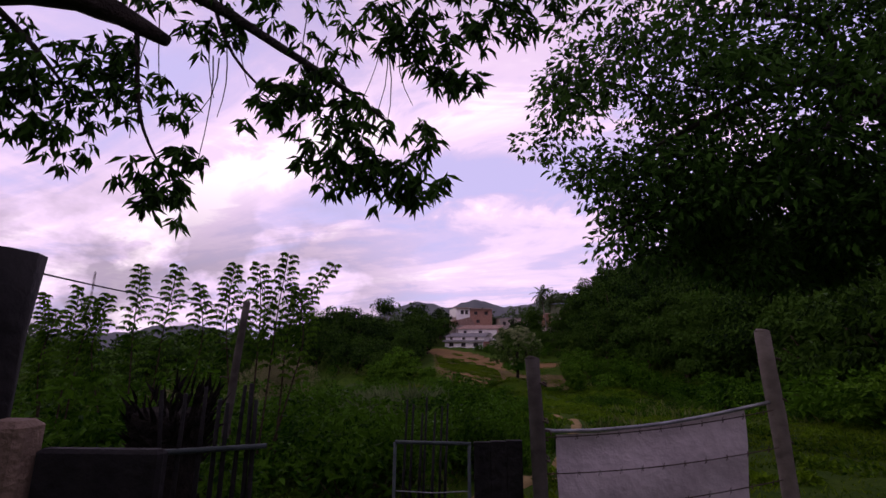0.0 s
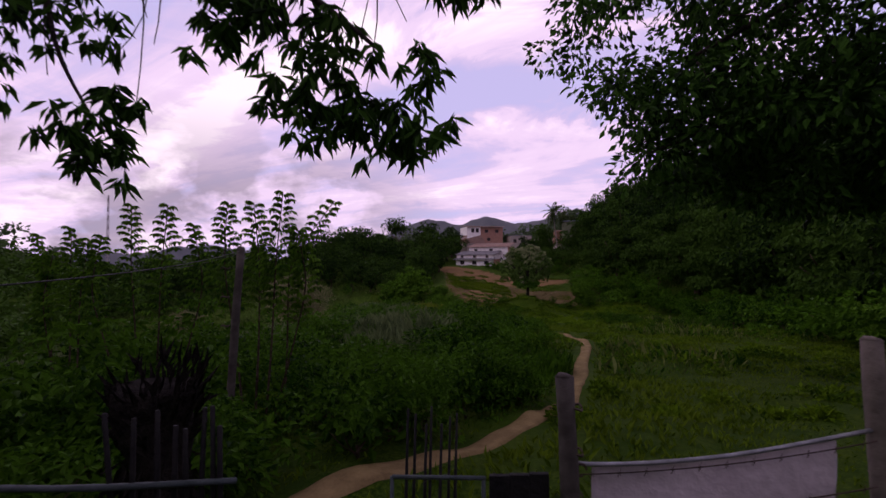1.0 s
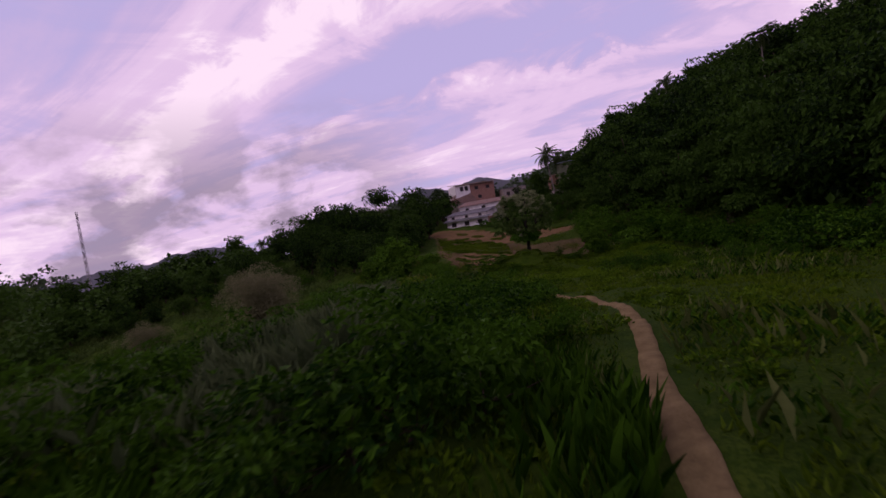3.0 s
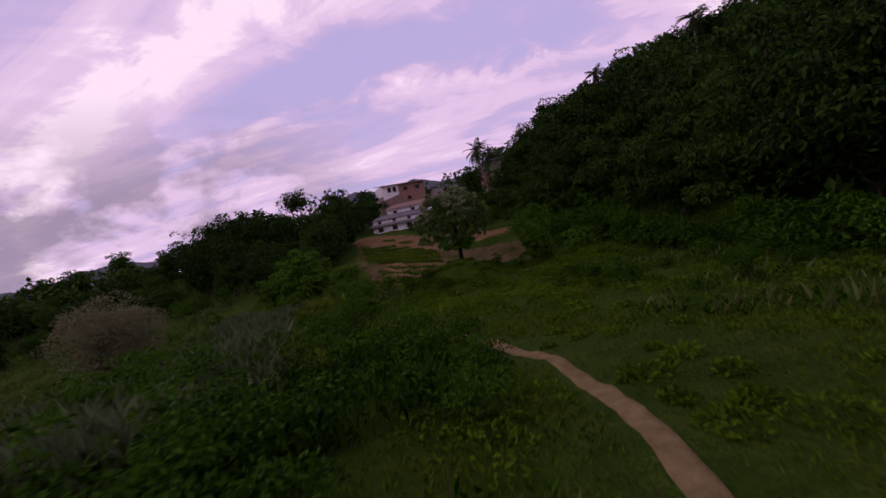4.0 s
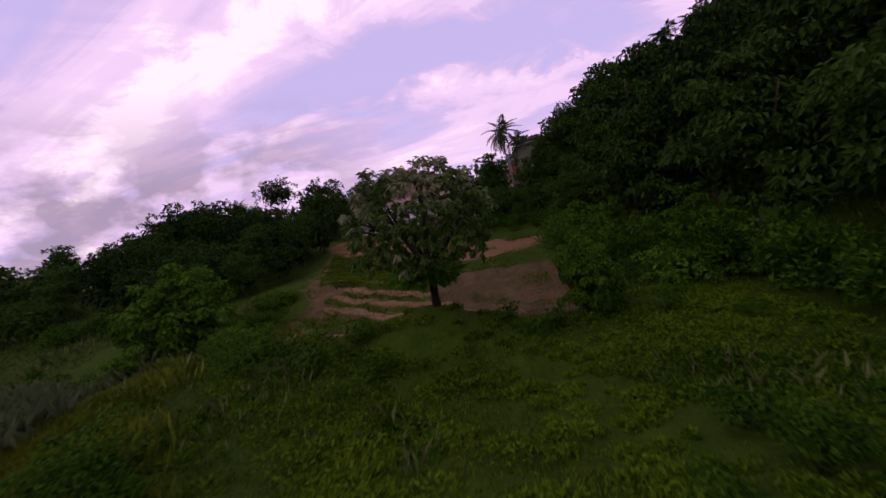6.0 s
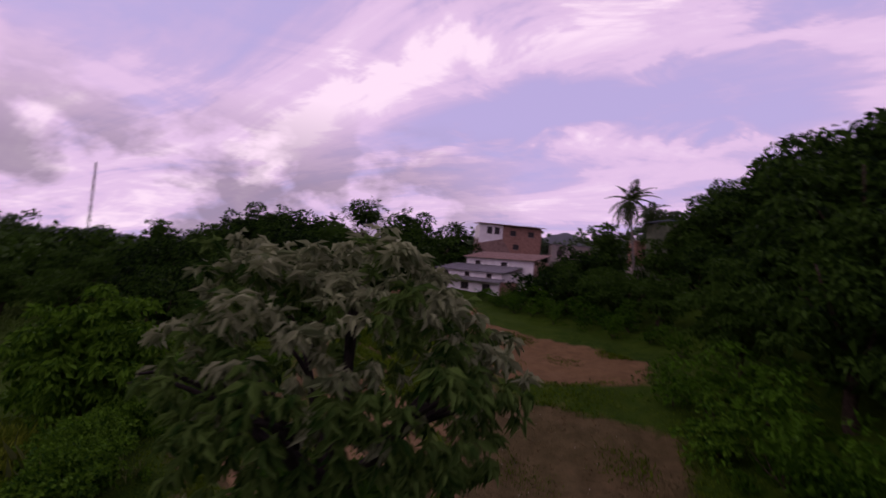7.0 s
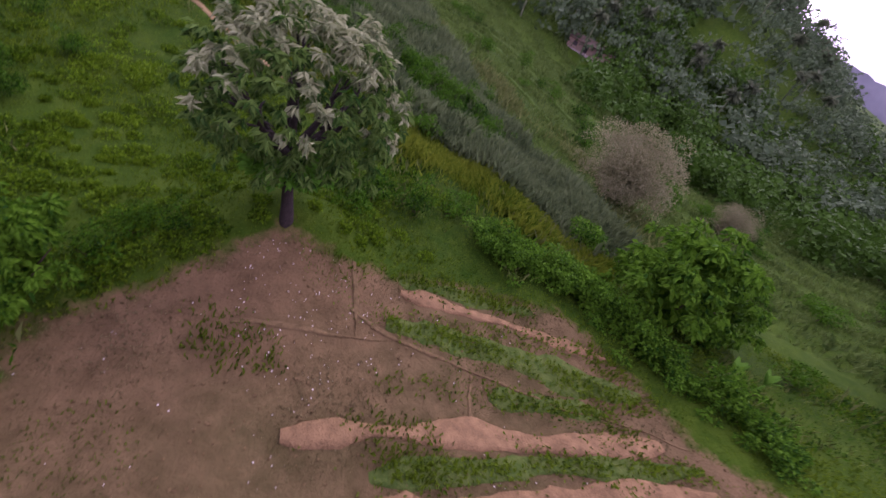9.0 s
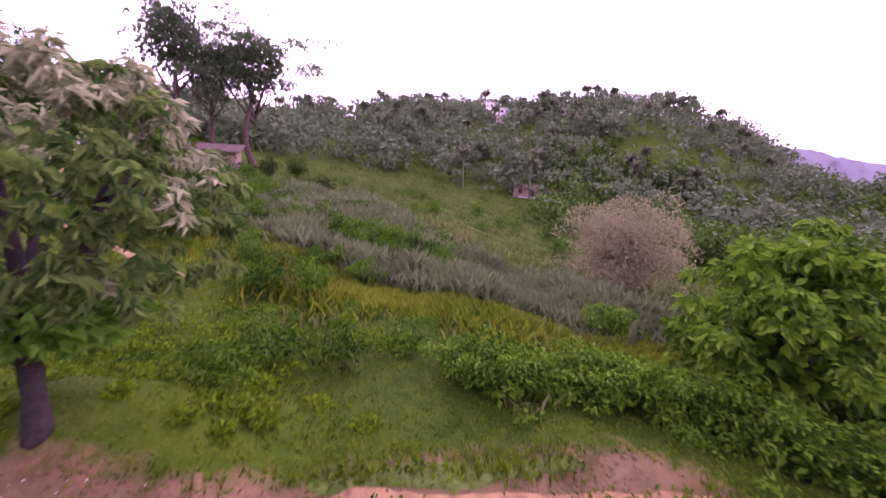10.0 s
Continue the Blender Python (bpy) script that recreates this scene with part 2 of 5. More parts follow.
def spot(x, y, z, turn=0.0, size=1.0, tip=0.0, tilt=0.0):
    """A pose in plan units; size one number or three."""
    s = Vector((size, size, size)) if isinstance(size, (int, float)) else Vector(size)
    return Matrix.LocRotScale(Vector((x, y, z)) * U, Euler((radians(tip), radians(tilt), radians(turn))), s)


def thing(name, label, category, m=None, group="", kind=""):
    ob = new(name)
    ob.empty_display_size = .1
    if m is not None:
        ob.matrix_basis = m
    return tagged(ob, label, category, group, kind)


def part(name, mesh, parent, label="", m=None):
    ob = new(name, mesh)
    ob.parent = parent
    if m is not None:
        ob.matrix_basis = m
    if label:
        tagged(ob, label)
    return ob


def join(*pieces):
    """Several (verts, faces) in one."""
    verts, faces, n = [], [], 0
    for v, f in pieces:
        v = np.asarray(v, float).reshape(-1, 3)
        verts.append(v)
        faces.extend([tuple(int(i) + n for i in face) for face in f])
        n += len(v)
    return np.concatenate(verts), faces


def block(x0, x1, y0, y1, z0, z1, bevel=0.0):
    """A box with cut edges on its top and sides."""
    b = min(bevel, (x1 - x0) * .4, (y1 - y0) * .4, (z1 - z0) * .4)
    if b <= 0:
        v = [(x, y, z) for z in (z0, z1) for x, y in ((x0, y0), (x1, y0), (x1, y1), (x0, y1))]
        return np.array(v), [(3, 2, 1, 0), (4, 5, 6, 7), (0, 1, 5, 4), (1, 2, 6, 5), (2, 3, 7, 6), (3, 0, 4, 7)]
    rings = []
    for z, inset in ((z0, b), (z0 + b, 0), (z1 - b, 0), (z1, b)):
        i = inset
        c = b
        rings += [(x0 + i + c, y0 + i, z), (x1 - i - c, y0 + i, z), (x1 - i, y0 + i + c, z), (x1 - i, y1 - i - c, z),
                  (x1 - i - c, y1 - i, z), (x0 + i + c, y1 - i, z), (x0 + i, y1 - i - c, z), (x0 + i, y0 + i + c, z)]
    f = [tuple(range(7, -1, -1)), tuple(range(24, 32))]
    for k in range(3):
        for j in range(8):
            f.append((k * 8 + j, k * 8 + (j + 1) % 8, k * 8 + 8 + (j + 1) % 8, k * 8 + 8 + j))
    return np.array(rings), f


def tube(points, radii, sides=7, rough=0.0, seed=0):
    """A tapered limb along points."""
    rng = np.random.default_rng(seed)
    p = np.asarray(points, float)
    r = np.interp(np.linspace(0, 1, len(p)), np.linspace(0, 1, len(radii)), radii)
    ahead = np.gradient(p, axis=0)
    ahead /= np.linalg.norm(ahead, axis=1)[:, None] + 1e-9
    side = np.cross(ahead, [.31, .17, .93])
    weak = np.linalg.norm(side, axis=1) < .15
    side[weak] = np.cross(ahead[weak], [.93, .2, .1])
    side /= np.linalg.norm(side, axis=1)[:, None]
    other = np.cross(ahead, side)
    a = np.linspace(0, 2 * math.pi, sides, endpoint=False)
    k = 1 + rough * rng.uniform(-1, 1, (len(p), sides, 1))
    v = p[:, None] + r[:, None, None] * k * (np.cos(a)[None, :, None] * side[:, None] + np.sin(a)[None, :, None] * other[:, None])
    n = len(p)
    f = [(i * sides + j, i * sides + (j + 1) % sides, (i + 1) * sides + (j + 1) % sides, (i + 1) * sides + j) for i in range(n - 1) for j in range(sides)]
    f += [tuple(range(sides - 1, -1, -1)), tuple(range((n - 1) * sides, n * sides))]
    return v.reshape(-1, 3), f


def bend(points, n=8):
    """Eased points along a rough line."""
    p = np.asarray(points, float)
    s = np.linspace(0, 1, len(p))
    t = np.linspace(0, 1, n)
    out = np.stack([np.interp(t, s, p[:, k]) for k in range(3)], 1)
    for _ in range(2):
        out[1:-1] = .25 * out[:-2] + .5 * out[1:-1] + .25 * out[2:]
    return out


def unit(v):
    return v / (np.linalg.norm(v, axis=-1, keepdims=True) + 1e-9)


def leaves(rng, at, way, long, wide, fold=.12, face=None, loose=.35):
    """One pointed blade of two triangles for each row of at; face: the way its upper side looks."""
    n = len(at)
    way = unit(way)
    side = unit(np.cross(way, unit(rng.normal(size=(n, 3)) + [0, 0, .8]) if face is None else unit(face + rng.normal(size=(n, 3)) * loose)))
    up = np.cross(side, way)
    long = (long * rng.uniform(.7, 1.25, n))[:, None]
    wide = wide * long / np.mean(long)
    middle = at + way * long * .45 + up * long * fold
    tip = at + way * long - up * long * fold * .6
    v = np.stack([at, middle - side * wide / 2, tip, middle + side * wide / 2], 1).reshape(-1, 3)
    i = np.arange(n) * 4
    f = np.concatenate([np.stack([i, i + 1, i + 2], 1), np.stack([i, i + 2, i + 3], 1)])
    return v, f.tolist()


def crown(rng, n, radii, clumps, long, wide, droop=.35, core=.5, ragged=.22, flat=0.0, clump=.34, under=.2, loose=.35):
    """Leaves over domed clumps of an uneven crown about the origin. under: share of larger inner leaves, added to block
    light and darken the gaps.
    """
    radii = np.asarray(radii, float)
    u = unit(rng.normal(size=(clumps, 3)))
    u[:, 2] = np.where(u[:, 2] < -.55, -u[:, 2], u[:, 2])
    u = unit(u)
    far = (core + (1 - core) * rng.random((clumps, 1)) ** .5) * (1 + ragged * rng.normal(size=(clumps, 1)))
    mid = u * far * radii
    if flat:
        mid[:, 2] = np.maximum(mid[:, 2], -flat * radii[2])
    size = clump * radii.mean() * rng.uniform(.6, 1.3, clumps)
    m = int(n * (1 - under))
    k = rng.choice(clumps, m, p=size ** 2 / np.sum(size ** 2))
    d = unit(rng.normal(size=(m, 3)) + unit(mid[k]) * .55 + [0, 0, .35])
    d[:, 2] = np.where(d[:, 2] < -.35, -d[:, 2], d[:, 2])
    at = mid[k] + d * (size[k] * (.7 + .35 * rng.random(m)))[:, None] * [1, 1, .8]
    way = d * [.8, .8, .25] + rng.normal(size=(m, 3)) * .45 + [0, 0, -droop]
    outer = leaves(rng, at, way, long, wide, .12 if loose > .2 else .04, d, loose)
    i = n - m
    deep = unit(rng.normal(size=(i, 3))) * radii * (.25 + .45 * rng.random((i, 1)))
    if flat:
        deep[:, 2] = np.maximum(deep[:, 2], -flat * radii[2])
    return join(outer, leaves(rng, deep, rng.normal(size=(i, 3)), long * 1.7, wide * 2))


def limbs(rng, foot, top, reach, count, girth, sides=4):
    """A trunk that forks into limbs."""
    foot, top = np.asarray(foot, float), np.asarray(top, float)
    mid = (foot + top) / 2 + rng.normal(size=3) * [.12, .12, 0] * np.linalg.norm(top - foot)
    pieces = [tube(bend([foot, mid, top], 8), [girth * 1.35, girth, girth * .8], sides + 2, .12, 3)]
    for k in range(count):
        a = 2 * math.pi * (k + rng.uniform(-.3, .3)) / count
        start = foot + (top - foot) * rng.uniform(.6, 1)
        end = top + np.array([math.cos(a) * reach[0], math.sin(a) * reach[1], reach[2] * rng.uniform(.3, 1)]) * rng.uniform(.6, .9)
        elbow = (start + end) / 2 + np.array([0, 0, -.12 * reach[2]])
        pieces.append(tube(bend([start, elbow, end], 6), [girth * .55, girth * .14], sides, .1, k))
    return join(*pieces)


# ---- the ground ----

def smooth(v, a, b):
    """0 below a, 1 above b, an easy curve between."""
    s = np.clip((np.asarray(v, float) - a) / (b - a), 0, 1)
    return s * s * (3 - 2 * s)


def height(x, y):
    """The ground's height; x and y may be arrays."""
    x, y = np.asarray(x, float), np.asarray(y, float)
    z = np.interp(y, [-400, -60, 0, 40, 47, 54, 60, 66, 80, 95, 120, 200, 900],
                  [14, 5, .27, -3.3, -2.95, -3.15, -1.7, -1.25, .75, 2.5, 3.5, 1, -30])
    # the valley falls away to the west, less so behind the field
    west = np.maximum(0, -2 - x)
    z = z - np.minimum(west, 95) * (.115 - .1 * smooth(y, 58, 80)) - .20 * np.clip(west - 34, 0, 60) * smooth(y, 84, 112) - .11 * np.clip(west - 22, 0, 34) * smooth(y, 62, 82)
    # the wooded hill to the east
    east = np.maximum(0, x - 17 - 3 * np.sin(y * .07))
    z = z + .1 * np.maximum(0, x - 10) * smooth(y, 38, 60) + 25 * (1 - np.exp(-east * .0175)) * smooth(x, 14, 30)
    # the big hill across the valley, south-west
    dx, dy = x - 8, y - 50
    r, az = np.hypot(dx, dy), np.degrees(np.arctan2(dx, dy))
    az = np.where(az > 60, az - 360, az)
    window = np.interp(az, [-200, -175, -160, -153, -145, -136, -123, -113, -105, -97, -91, -84, -76], [0, .2, .24, .30, .52, .74, .87, 1.04, 1.03, .70, .31, .06, 0])
    z = z + window * (27 * smooth(r, 70, 150) + 6 * smooth(r, 140, 260))
    # far ridges
    z = z + 30 * smooth(r, 400, 900) * smooth(az, -40, 10) + 13 * np.exp(-(((x + 140) / 34) ** 2 + ((y - 80) / 24) ** 2)) + 19 * np.exp(-(((x + 119) / 26) ** 2 + ((y - 113) / 20) ** 2))
    # knoll under the mango tree
    z = z + 1.5 * np.exp(-(((x - 6.7) / 2.6) ** 2 + ((y - 45.7) / 2.2) ** 2))
    return z


FIELD_EDGE = [(7.2, 46.6), (9.2, 46.8), (12.4, 47.2), (14.2, 51), (14.8, 57), (8.2, 59.2), (7.2, 61.6), (2.5, 67.5), (-2.4, 73.8), (-2.3, 72),
              (-1.9, 66), (-1.8, 61), (-.4, 57), (-1.6, 54), (-1.0, 51.5), (1.6, 49.4), (5.2, 48.0)]
BANK_EDGE = [(-2.4, 73.8), (7.0, 61.6), (8.6, 60.4), (14.4, 60.6), (15.9, 64.5), (11.9, 68.2), (6.7, 71.0), (4.6, 76.5), (.2, 80.0), (-2.6, 82.5), (-3.6, 78)]


def inside(x, y, edge):
    """Signed distance to a ring of points: positive within."""
    e = np.asarray(edge, float)
    p = np.stack([np.asarray(x, float).ravel(), np.asarray(y, float).ravel()], 1)
    near, within = np.full(len(p), 1e9), np.zeros(len(p), bool)
    for a, b in zip(e, np.roll(e, -1, 0)):
        ab = b - a
        t = np.clip(((p - a) @ ab) / (ab @ ab), 0, 1)
        near = np.minimum(near, np.linalg.norm(p - a - t[:, None] * ab, axis=1))
        cross = (a[1] > p[:, 1]) != (b[1] > p[:, 1])
        within ^= cross & (p[:, 0] < ab[0] * (p[:, 1] - a[1]) / (ab[1] if abs(ab[1]) > 1e-9 else 1e-9) + a[0])
    return np.where(within, near, -near).reshape(np.shape(x))


def steps(edges):
    out = [np.arange(a, b, s) for a, b, s in edges]
    return np.concatenate(out + [[edges[-1][1]]])


def bumps(x, y):
    """Small unevenness of the meadow."""
    return (.09 * np.sin(x * 1.3 + 1.7 * np.sin(y * .7)) * np.sin(y * 1.1 + 1.3 * np.sin(x * .9)) + .05 * np.sin(x * 3.1 + y * 2.3) * np.sin(y * 3.7 - x * 1.9))


def ground_z(x, y):
    return height(x, y) + bumps(np.asarray(x, float), np.asarray(y, float))


def build_ground():
    xs = np.concatenate([-np.geomspace(2600, 62, 34), steps([(-60, -16, 1.1), (-16, 22, .4), (22, 60, 1.1)]), np.geomspace(62, 2600, 30)])
    ys = np.concatenate([-np.geomspace(2600, 42, 30), steps([(-40, 0, 1.2), (0, 80, .4), (80, 130, 1.2)]), np.geomspace(133, 2700, 34)])
    x, y = np.meshgrid(xs, ys)
    z = ground_z(x, y)
    nx, ny = len(xs), len(ys)
    i = np.arange((ny - 1) * nx).reshape(ny - 1, nx)[:, :-1].ravel()
    faces = np.stack([i, i + 1, i + nx + 1, i + nx], 1)
    me = sheet("ground", np.stack([x, y, z], -1).reshape(-1, 3), faces.tolist(), M_GROUND, True)
    bare = np.maximum(inside(x, y, FIELD_EDGE), inside(x, y, BANK_EDGE) * 1.4)
    layer = me.attributes.new("bare", "FLOAT", "POINT")
    layer.data.foreach_set("value", np.clip(bare / 3 + .5, 0, 1).ravel().astype(np.float32))
    red = me.attributes.new("red", "FLOAT", "POINT")
    red.data.foreach_set("value", np.clip(inside(x, y, BANK_EDGE) / 3 + .5, 0, 1).ravel().astype(np.float32))
    return tagged(new("ground", me), "grassy hillside with patches of bare reddish soil", "ground", kind="structure")


def ground_material():
    m = bpy.data.materials.new("meadow_and_soil")
    m.use_nodes = True
    nodes, links = m.node_tree.nodes, m.node_tree.links
    skin = nodes["Principled BSDF"]
    skin.inputs["Roughness"].default_value = .95
    skin.inputs["Specular IOR Level"].default_value = .06
    where = nodes.new("ShaderNodeTexCoord").outputs["Object"]

    def cloudy(scale, detail=6, rough=.6):
        n = nodes.new("ShaderNodeTexNoise")
        n.inputs["Scale"].default_value, n.inputs["Detail"].default_value, n.inputs["Roughness"].default_value = scale, detail, rough
        links.new(where, n.inputs["Vector"])
        return n.outputs["Fac"]

    def ramp(value, *stops):
        n = nodes.new("ShaderNodeValToRGB")
        while len(n.color_ramp.elements) < len(stops):
            n.color_ramp.elements.new(.5)
        for element, (place, colour) in zip(n.color_ramp.elements, stops):
            element.position, element.color = place, (*colour, 1)
        links.new(value, n.inputs[0])
        return n.outputs[0]

    def blend(factor, a, b):
        n = nodes.new("ShaderNodeMix")
        n.data_type = "RGBA"
        links.new(factor, n.inputs[0])
        links.new(a, n.inputs[6])
        links.new(b, n.inputs[7])
        return n.outputs[2]

    def edge(name, a, b, wobble):
        n = nodes.new("ShaderNodeAttribute")
        n.attribute_name = name
        s = nodes.new("ShaderNodeMath")
        s.operation = "MULTIPLY_ADD"
        links.new(wobble, s.inputs[0])
        s.inputs[1].default_value = .55
        links.new(n.outputs["Fac"], s.inputs[2])
        r = nodes.new("ShaderNodeMapRange")
        r.inputs["From Min"].default_value, r.inputs["From Max"].default_value = a, b
        links.new(s.outputs[0], r.inputs["Value"])
        return r.outputs[0]

    broad, mid, fine = cloudy(.09), cloudy(1.3, 8, .68), cloudy(9)
    crisp = ramp(cloudy(16, 5, .7), (.40, (0, 0, 0)), (.60, (1, 1, 1)))
    grass = blend(crisp, ramp(broad, (.38, (.008, .026, .001)), (.62, (.031, .060, .004))), ramp(mid, (.35, (.021, .049, .003)), (.7, (.064, .096, .009))))
    soil = blend(fine, ramp(mid, (.35, (.046, .033, .013)), (.65, (.145, .102, .048))), ramp(broad, (.4, (.056, .052, .018)), (.6, (.118, .080, .038))))
    red = ramp(mid, (.3, (.105, .064, .027)), (.7, (.185, .116, .052)))
    bare = blend(edge("red", .68, .9, mid), soil, red)
    links.new(blend(edge("bare", .70, .86, mid), grass, bare), skin.inputs["Base Color"])
    relief = nodes.new("ShaderNodeBump")
    relief.inputs["Strength"].default_value, relief.inputs["Distance"].default_value = .7, .08
    links.new(fine, relief.inputs["Height"])
    links.new(relief.outputs[0], skin.inputs["Normal"])
    return m


M_GROUND = ground_material()
build_ground()


def strip(name, line, width, lift, material, n=60, wobble=.12, thick=.05, seed=1, taper=0.0):
    """A band that lies on the ground along a line of plan points, with turned-down edges."""
    rng = np.random.default_rng(seed)
    c = bend([(x, y, 0) for x, y in line], n)[:, :2]
    along = unit(np.gradient(c, axis=0))
    side = np.stack([-along[:, 1], along[:, 0]], 1)
    wide = width / 2 * (1 + wobble * np.convolve(rng.normal(size=n + 6), np.ones(7) / 3, "valid"))
    if taper:
        s = np.linspace(0, 1, n)
        wide = wide * np.clip(np.minimum(s, 1 - s) / taper, .12, 1) ** .5
    rows = []
    for f, drop in ((-1.25, -thick), (-1, lift), (-.4, lift * 1.25), (.4, lift * 1.2), (1, lift), (1.25, -thick)):
        p = c + side * (wide * f)[:, None]
        rows.append(np.column_stack([p, ground_z(p[:, 0], p[:, 1]) + drop]))
    v = np.stack(rows, 1)
    k = v.shape[1]
    v = v.reshape(-1, 3)
    faces = [(i * k + j + 1, i * k + j, (i + 1) * k + j, (i + 1) * k + j + 1) for i in range(n - 1) for j in range(k - 1)]
    return sheet(name, v, faces, material, True)


PATH_LINE = [(-2.2, 3.6), (-1.3, 4.5), (-.61, 5.2), (.28, 6.22), (.92, 7.1), (1.55, 8.05), (2.1, 9.0), (2.6, 10.4), (3.1, 12.0), (3.5, 13.5), (3.95, 14.8), (4.35, 16.0), (4.7, 17.2), (5.05, 18.5),
             (5.3, 19.8), (5.5, 21.5), (5.5, 23.3), (5.2, 25.0), (4.75, 26.6), (4.3, 28.4), (3.85, 30.3), (3.2, 32.5), (2.7, 34.2), (2.1, 36.2)]
tagged(new("footpath", strip("footpath", PATH_LINE, .34, .03, M_DIRT, 130, .12, .06, 1, .06)), "narrow trodden footpath of pale pinkish earth", "path", kind="structure")

# ---- the terraced field ----
def bed(offset, x0, x1, width, green, seed, lift=.028, along=None):
    """A planting bed across the field, along the line .5 x + .85 y = offset or a line of its own: soil and the plants on it."""
    rng = np.random.default_rng(400 + seed)
    if along:
        line = [tuple(p) for p in bend([(*p, 0) for p in along], 12)[:, :2]]
        x0, x1 = line[0][0], line[-1][0]
    else:
        line = [(x, (offset - .5 * x) / .85 + .16 * math.sin(x * .9 + seed) + .07 * math.sin(x * 2.3 + 2 * seed)) for x in np.linspace(x0, x1, 12)]
    ob = thing("planting_bed", "raised bed overgrown with low green plants" if green else "raised bed of bare red soil in the field", "planting bed", group="beds of the field")
    part("soil", strip("soil", line, width, lift, M_BEDGREEN if green else M_BED, 40, .28, .10, seed, .1), ob)
    long = abs(x1 - x0)
    n = int(long * width * (420 if green == 2 else 260 if green else 45))
    k = rng.uniform(0, 1, n)
    x = x0 + (x1 - x0) * k
    y = np.interp(k, np.linspace(0, 1, 12), [q for _, q in line]) + width * .42 * rng.normal(size=n)
    keep = np.sin(x * 2.1 + seed) + np.sin(x * 5.3 + y * 3) + rng.normal(size=n) * .8 > (-1.2 if green else .2)
    x, y = x[keep], y[keep]
    turn = rng.uniform(0, 6.28, len(x))
    way = np.stack([np.cos(turn) * .6, np.sin(turn) * .6, rng.uniform(.3, 1, len(x))], 1)
    v, f = leaves(rng, np.stack([x, y, ground_z(x, y) + .03], 1), way, .17 if green == 2 else .13, .06)
    tagged(part("planting", sheet("planting", v, f, M_GRASS), ob), "bright green young plants" if green == 2 else "low weeds on the soil", kind="stuff")
    return ob


for k, (offset, x0, x1, width, green) in enumerate([
        (47.95, 9.0, .6, .62, 0), (48.7, 7.8, .4, .6, 1),
        (49.45, 8.3, .9, .62, 0), (50.1, 7.2, 1.2, .5, 1), (50.75, 7.0, 1.3, .6, 0), (51.5, 6.6, -.6, .8, 2), (52.7, 6.6, -1.0, .85, 2), (54.0, 6.4, -1.2, .9, 2),
        (55.4, 6.2, -1.3, .85, 2), (56.8, 5.4, -1.5, .9, 2), (58.4, 4.0, -1.7, .9, 2), (60.0, 2.4, -1.9, .85, 2)]):
    bed(offset, x0, x1, width, green, k, .028 if green else .06)
bed(0, 0, 0, .42, 0, 31, .04, [(4.4, 48.9), (2.9, 50.0), (.8, 51.7), (-1.2, 53.5)])
bed(0, 0, 0, .85, 1, 32, .02, [(5.4, 49.7), (3.5, 51.1), (1.1, 53.2), (-.7, 55.0)])
bed(0, 0, 0, .6, 1, 33, .02, [(3.9, 52.7), (2.2, 53.8), (.9, 54.7)])
bed(0, 0, 0, .5, 1, 34, .02, [(4.2, 48.5), (2.4, 49.6), (.2, 51.1)])


def litter():
    """Pale chips and clods scattered over the bare soil."""
    rng = np.random.default_rng(5)
    n = 420
    x = np.where(rng.random(n) < .5, rng.normal(7.2, 1.3, n), rng.uniform(2, 14, n))
    y = np.where(np.abs(x - 7.2) < 1.6, rng.uniform(46.6, 51, n), rng.uniform(46.5, 58, n))
    keep = inside(x, y, FIELD_EDGE) > .2
    x, y = x[keep], y[keep]
    base, cube = block(-.5, .5, -.5, .5, -.4, .5, .18)
    pieces = []
    for px, py in zip(x, y):
        s = rng.uniform(.014, .034)
        a = rng.uniform(0, 6.3)
        c, d = math.cos(a) * s, math.sin(a) * s
        v = np.column_stack([base[:, 0] * c - base[:, 1] * d, base[:, 0] * d + base[:, 1] * c, base[:, 2] * s * .6])
        pieces.append((v + [px, py, float(ground_z(px, py)) + s * .1], cube))
    v, f = join(*pieces)
    tagged(new("soil_litter", sheet("soil_litter", v, f, M_PALE)), "pale chips and dry leaves strewn on bare soil", "litter", kind="stuff")


litter()


def clods():
    """Lumps of earth over the turned soil."""
    rng = np.random.default_rng(15)
    n = 2600
    x, y = rng.uniform(-2, 14, n), rng.uniform(46.5, 72, n)
    keep = inside(x, y, FIELD_EDGE) > .1
    base, cube = block(-.5, .5, -.5, .5, -.4, .5, .2)
    pieces = []
    for px, py in zip(x[keep], y[keep]):
        s, a = rng.uniform(.03, .085) * rng.uniform(.6, 1), rng.uniform(0, 6.3)
        c, d = math.cos(a) * s, math.sin(a) * s
        v = np.column_stack([base[:, 0] * c - base[:, 1] * d, base[:, 0] * d + base[:, 1] * c, base[:, 2] * s * .7]) * (1 + .2 * rng.normal(size=(len(base), 1)))
        pieces.append((v + [px, py, float(ground_z(px, py)) + s * .12], cube))
    tagged(new("soil_clods", sheet("soil_clods", *join(*pieces), M_ROCKSOIL)), "lumps of reddish brown earth on the field", "soil", kind="stuff")


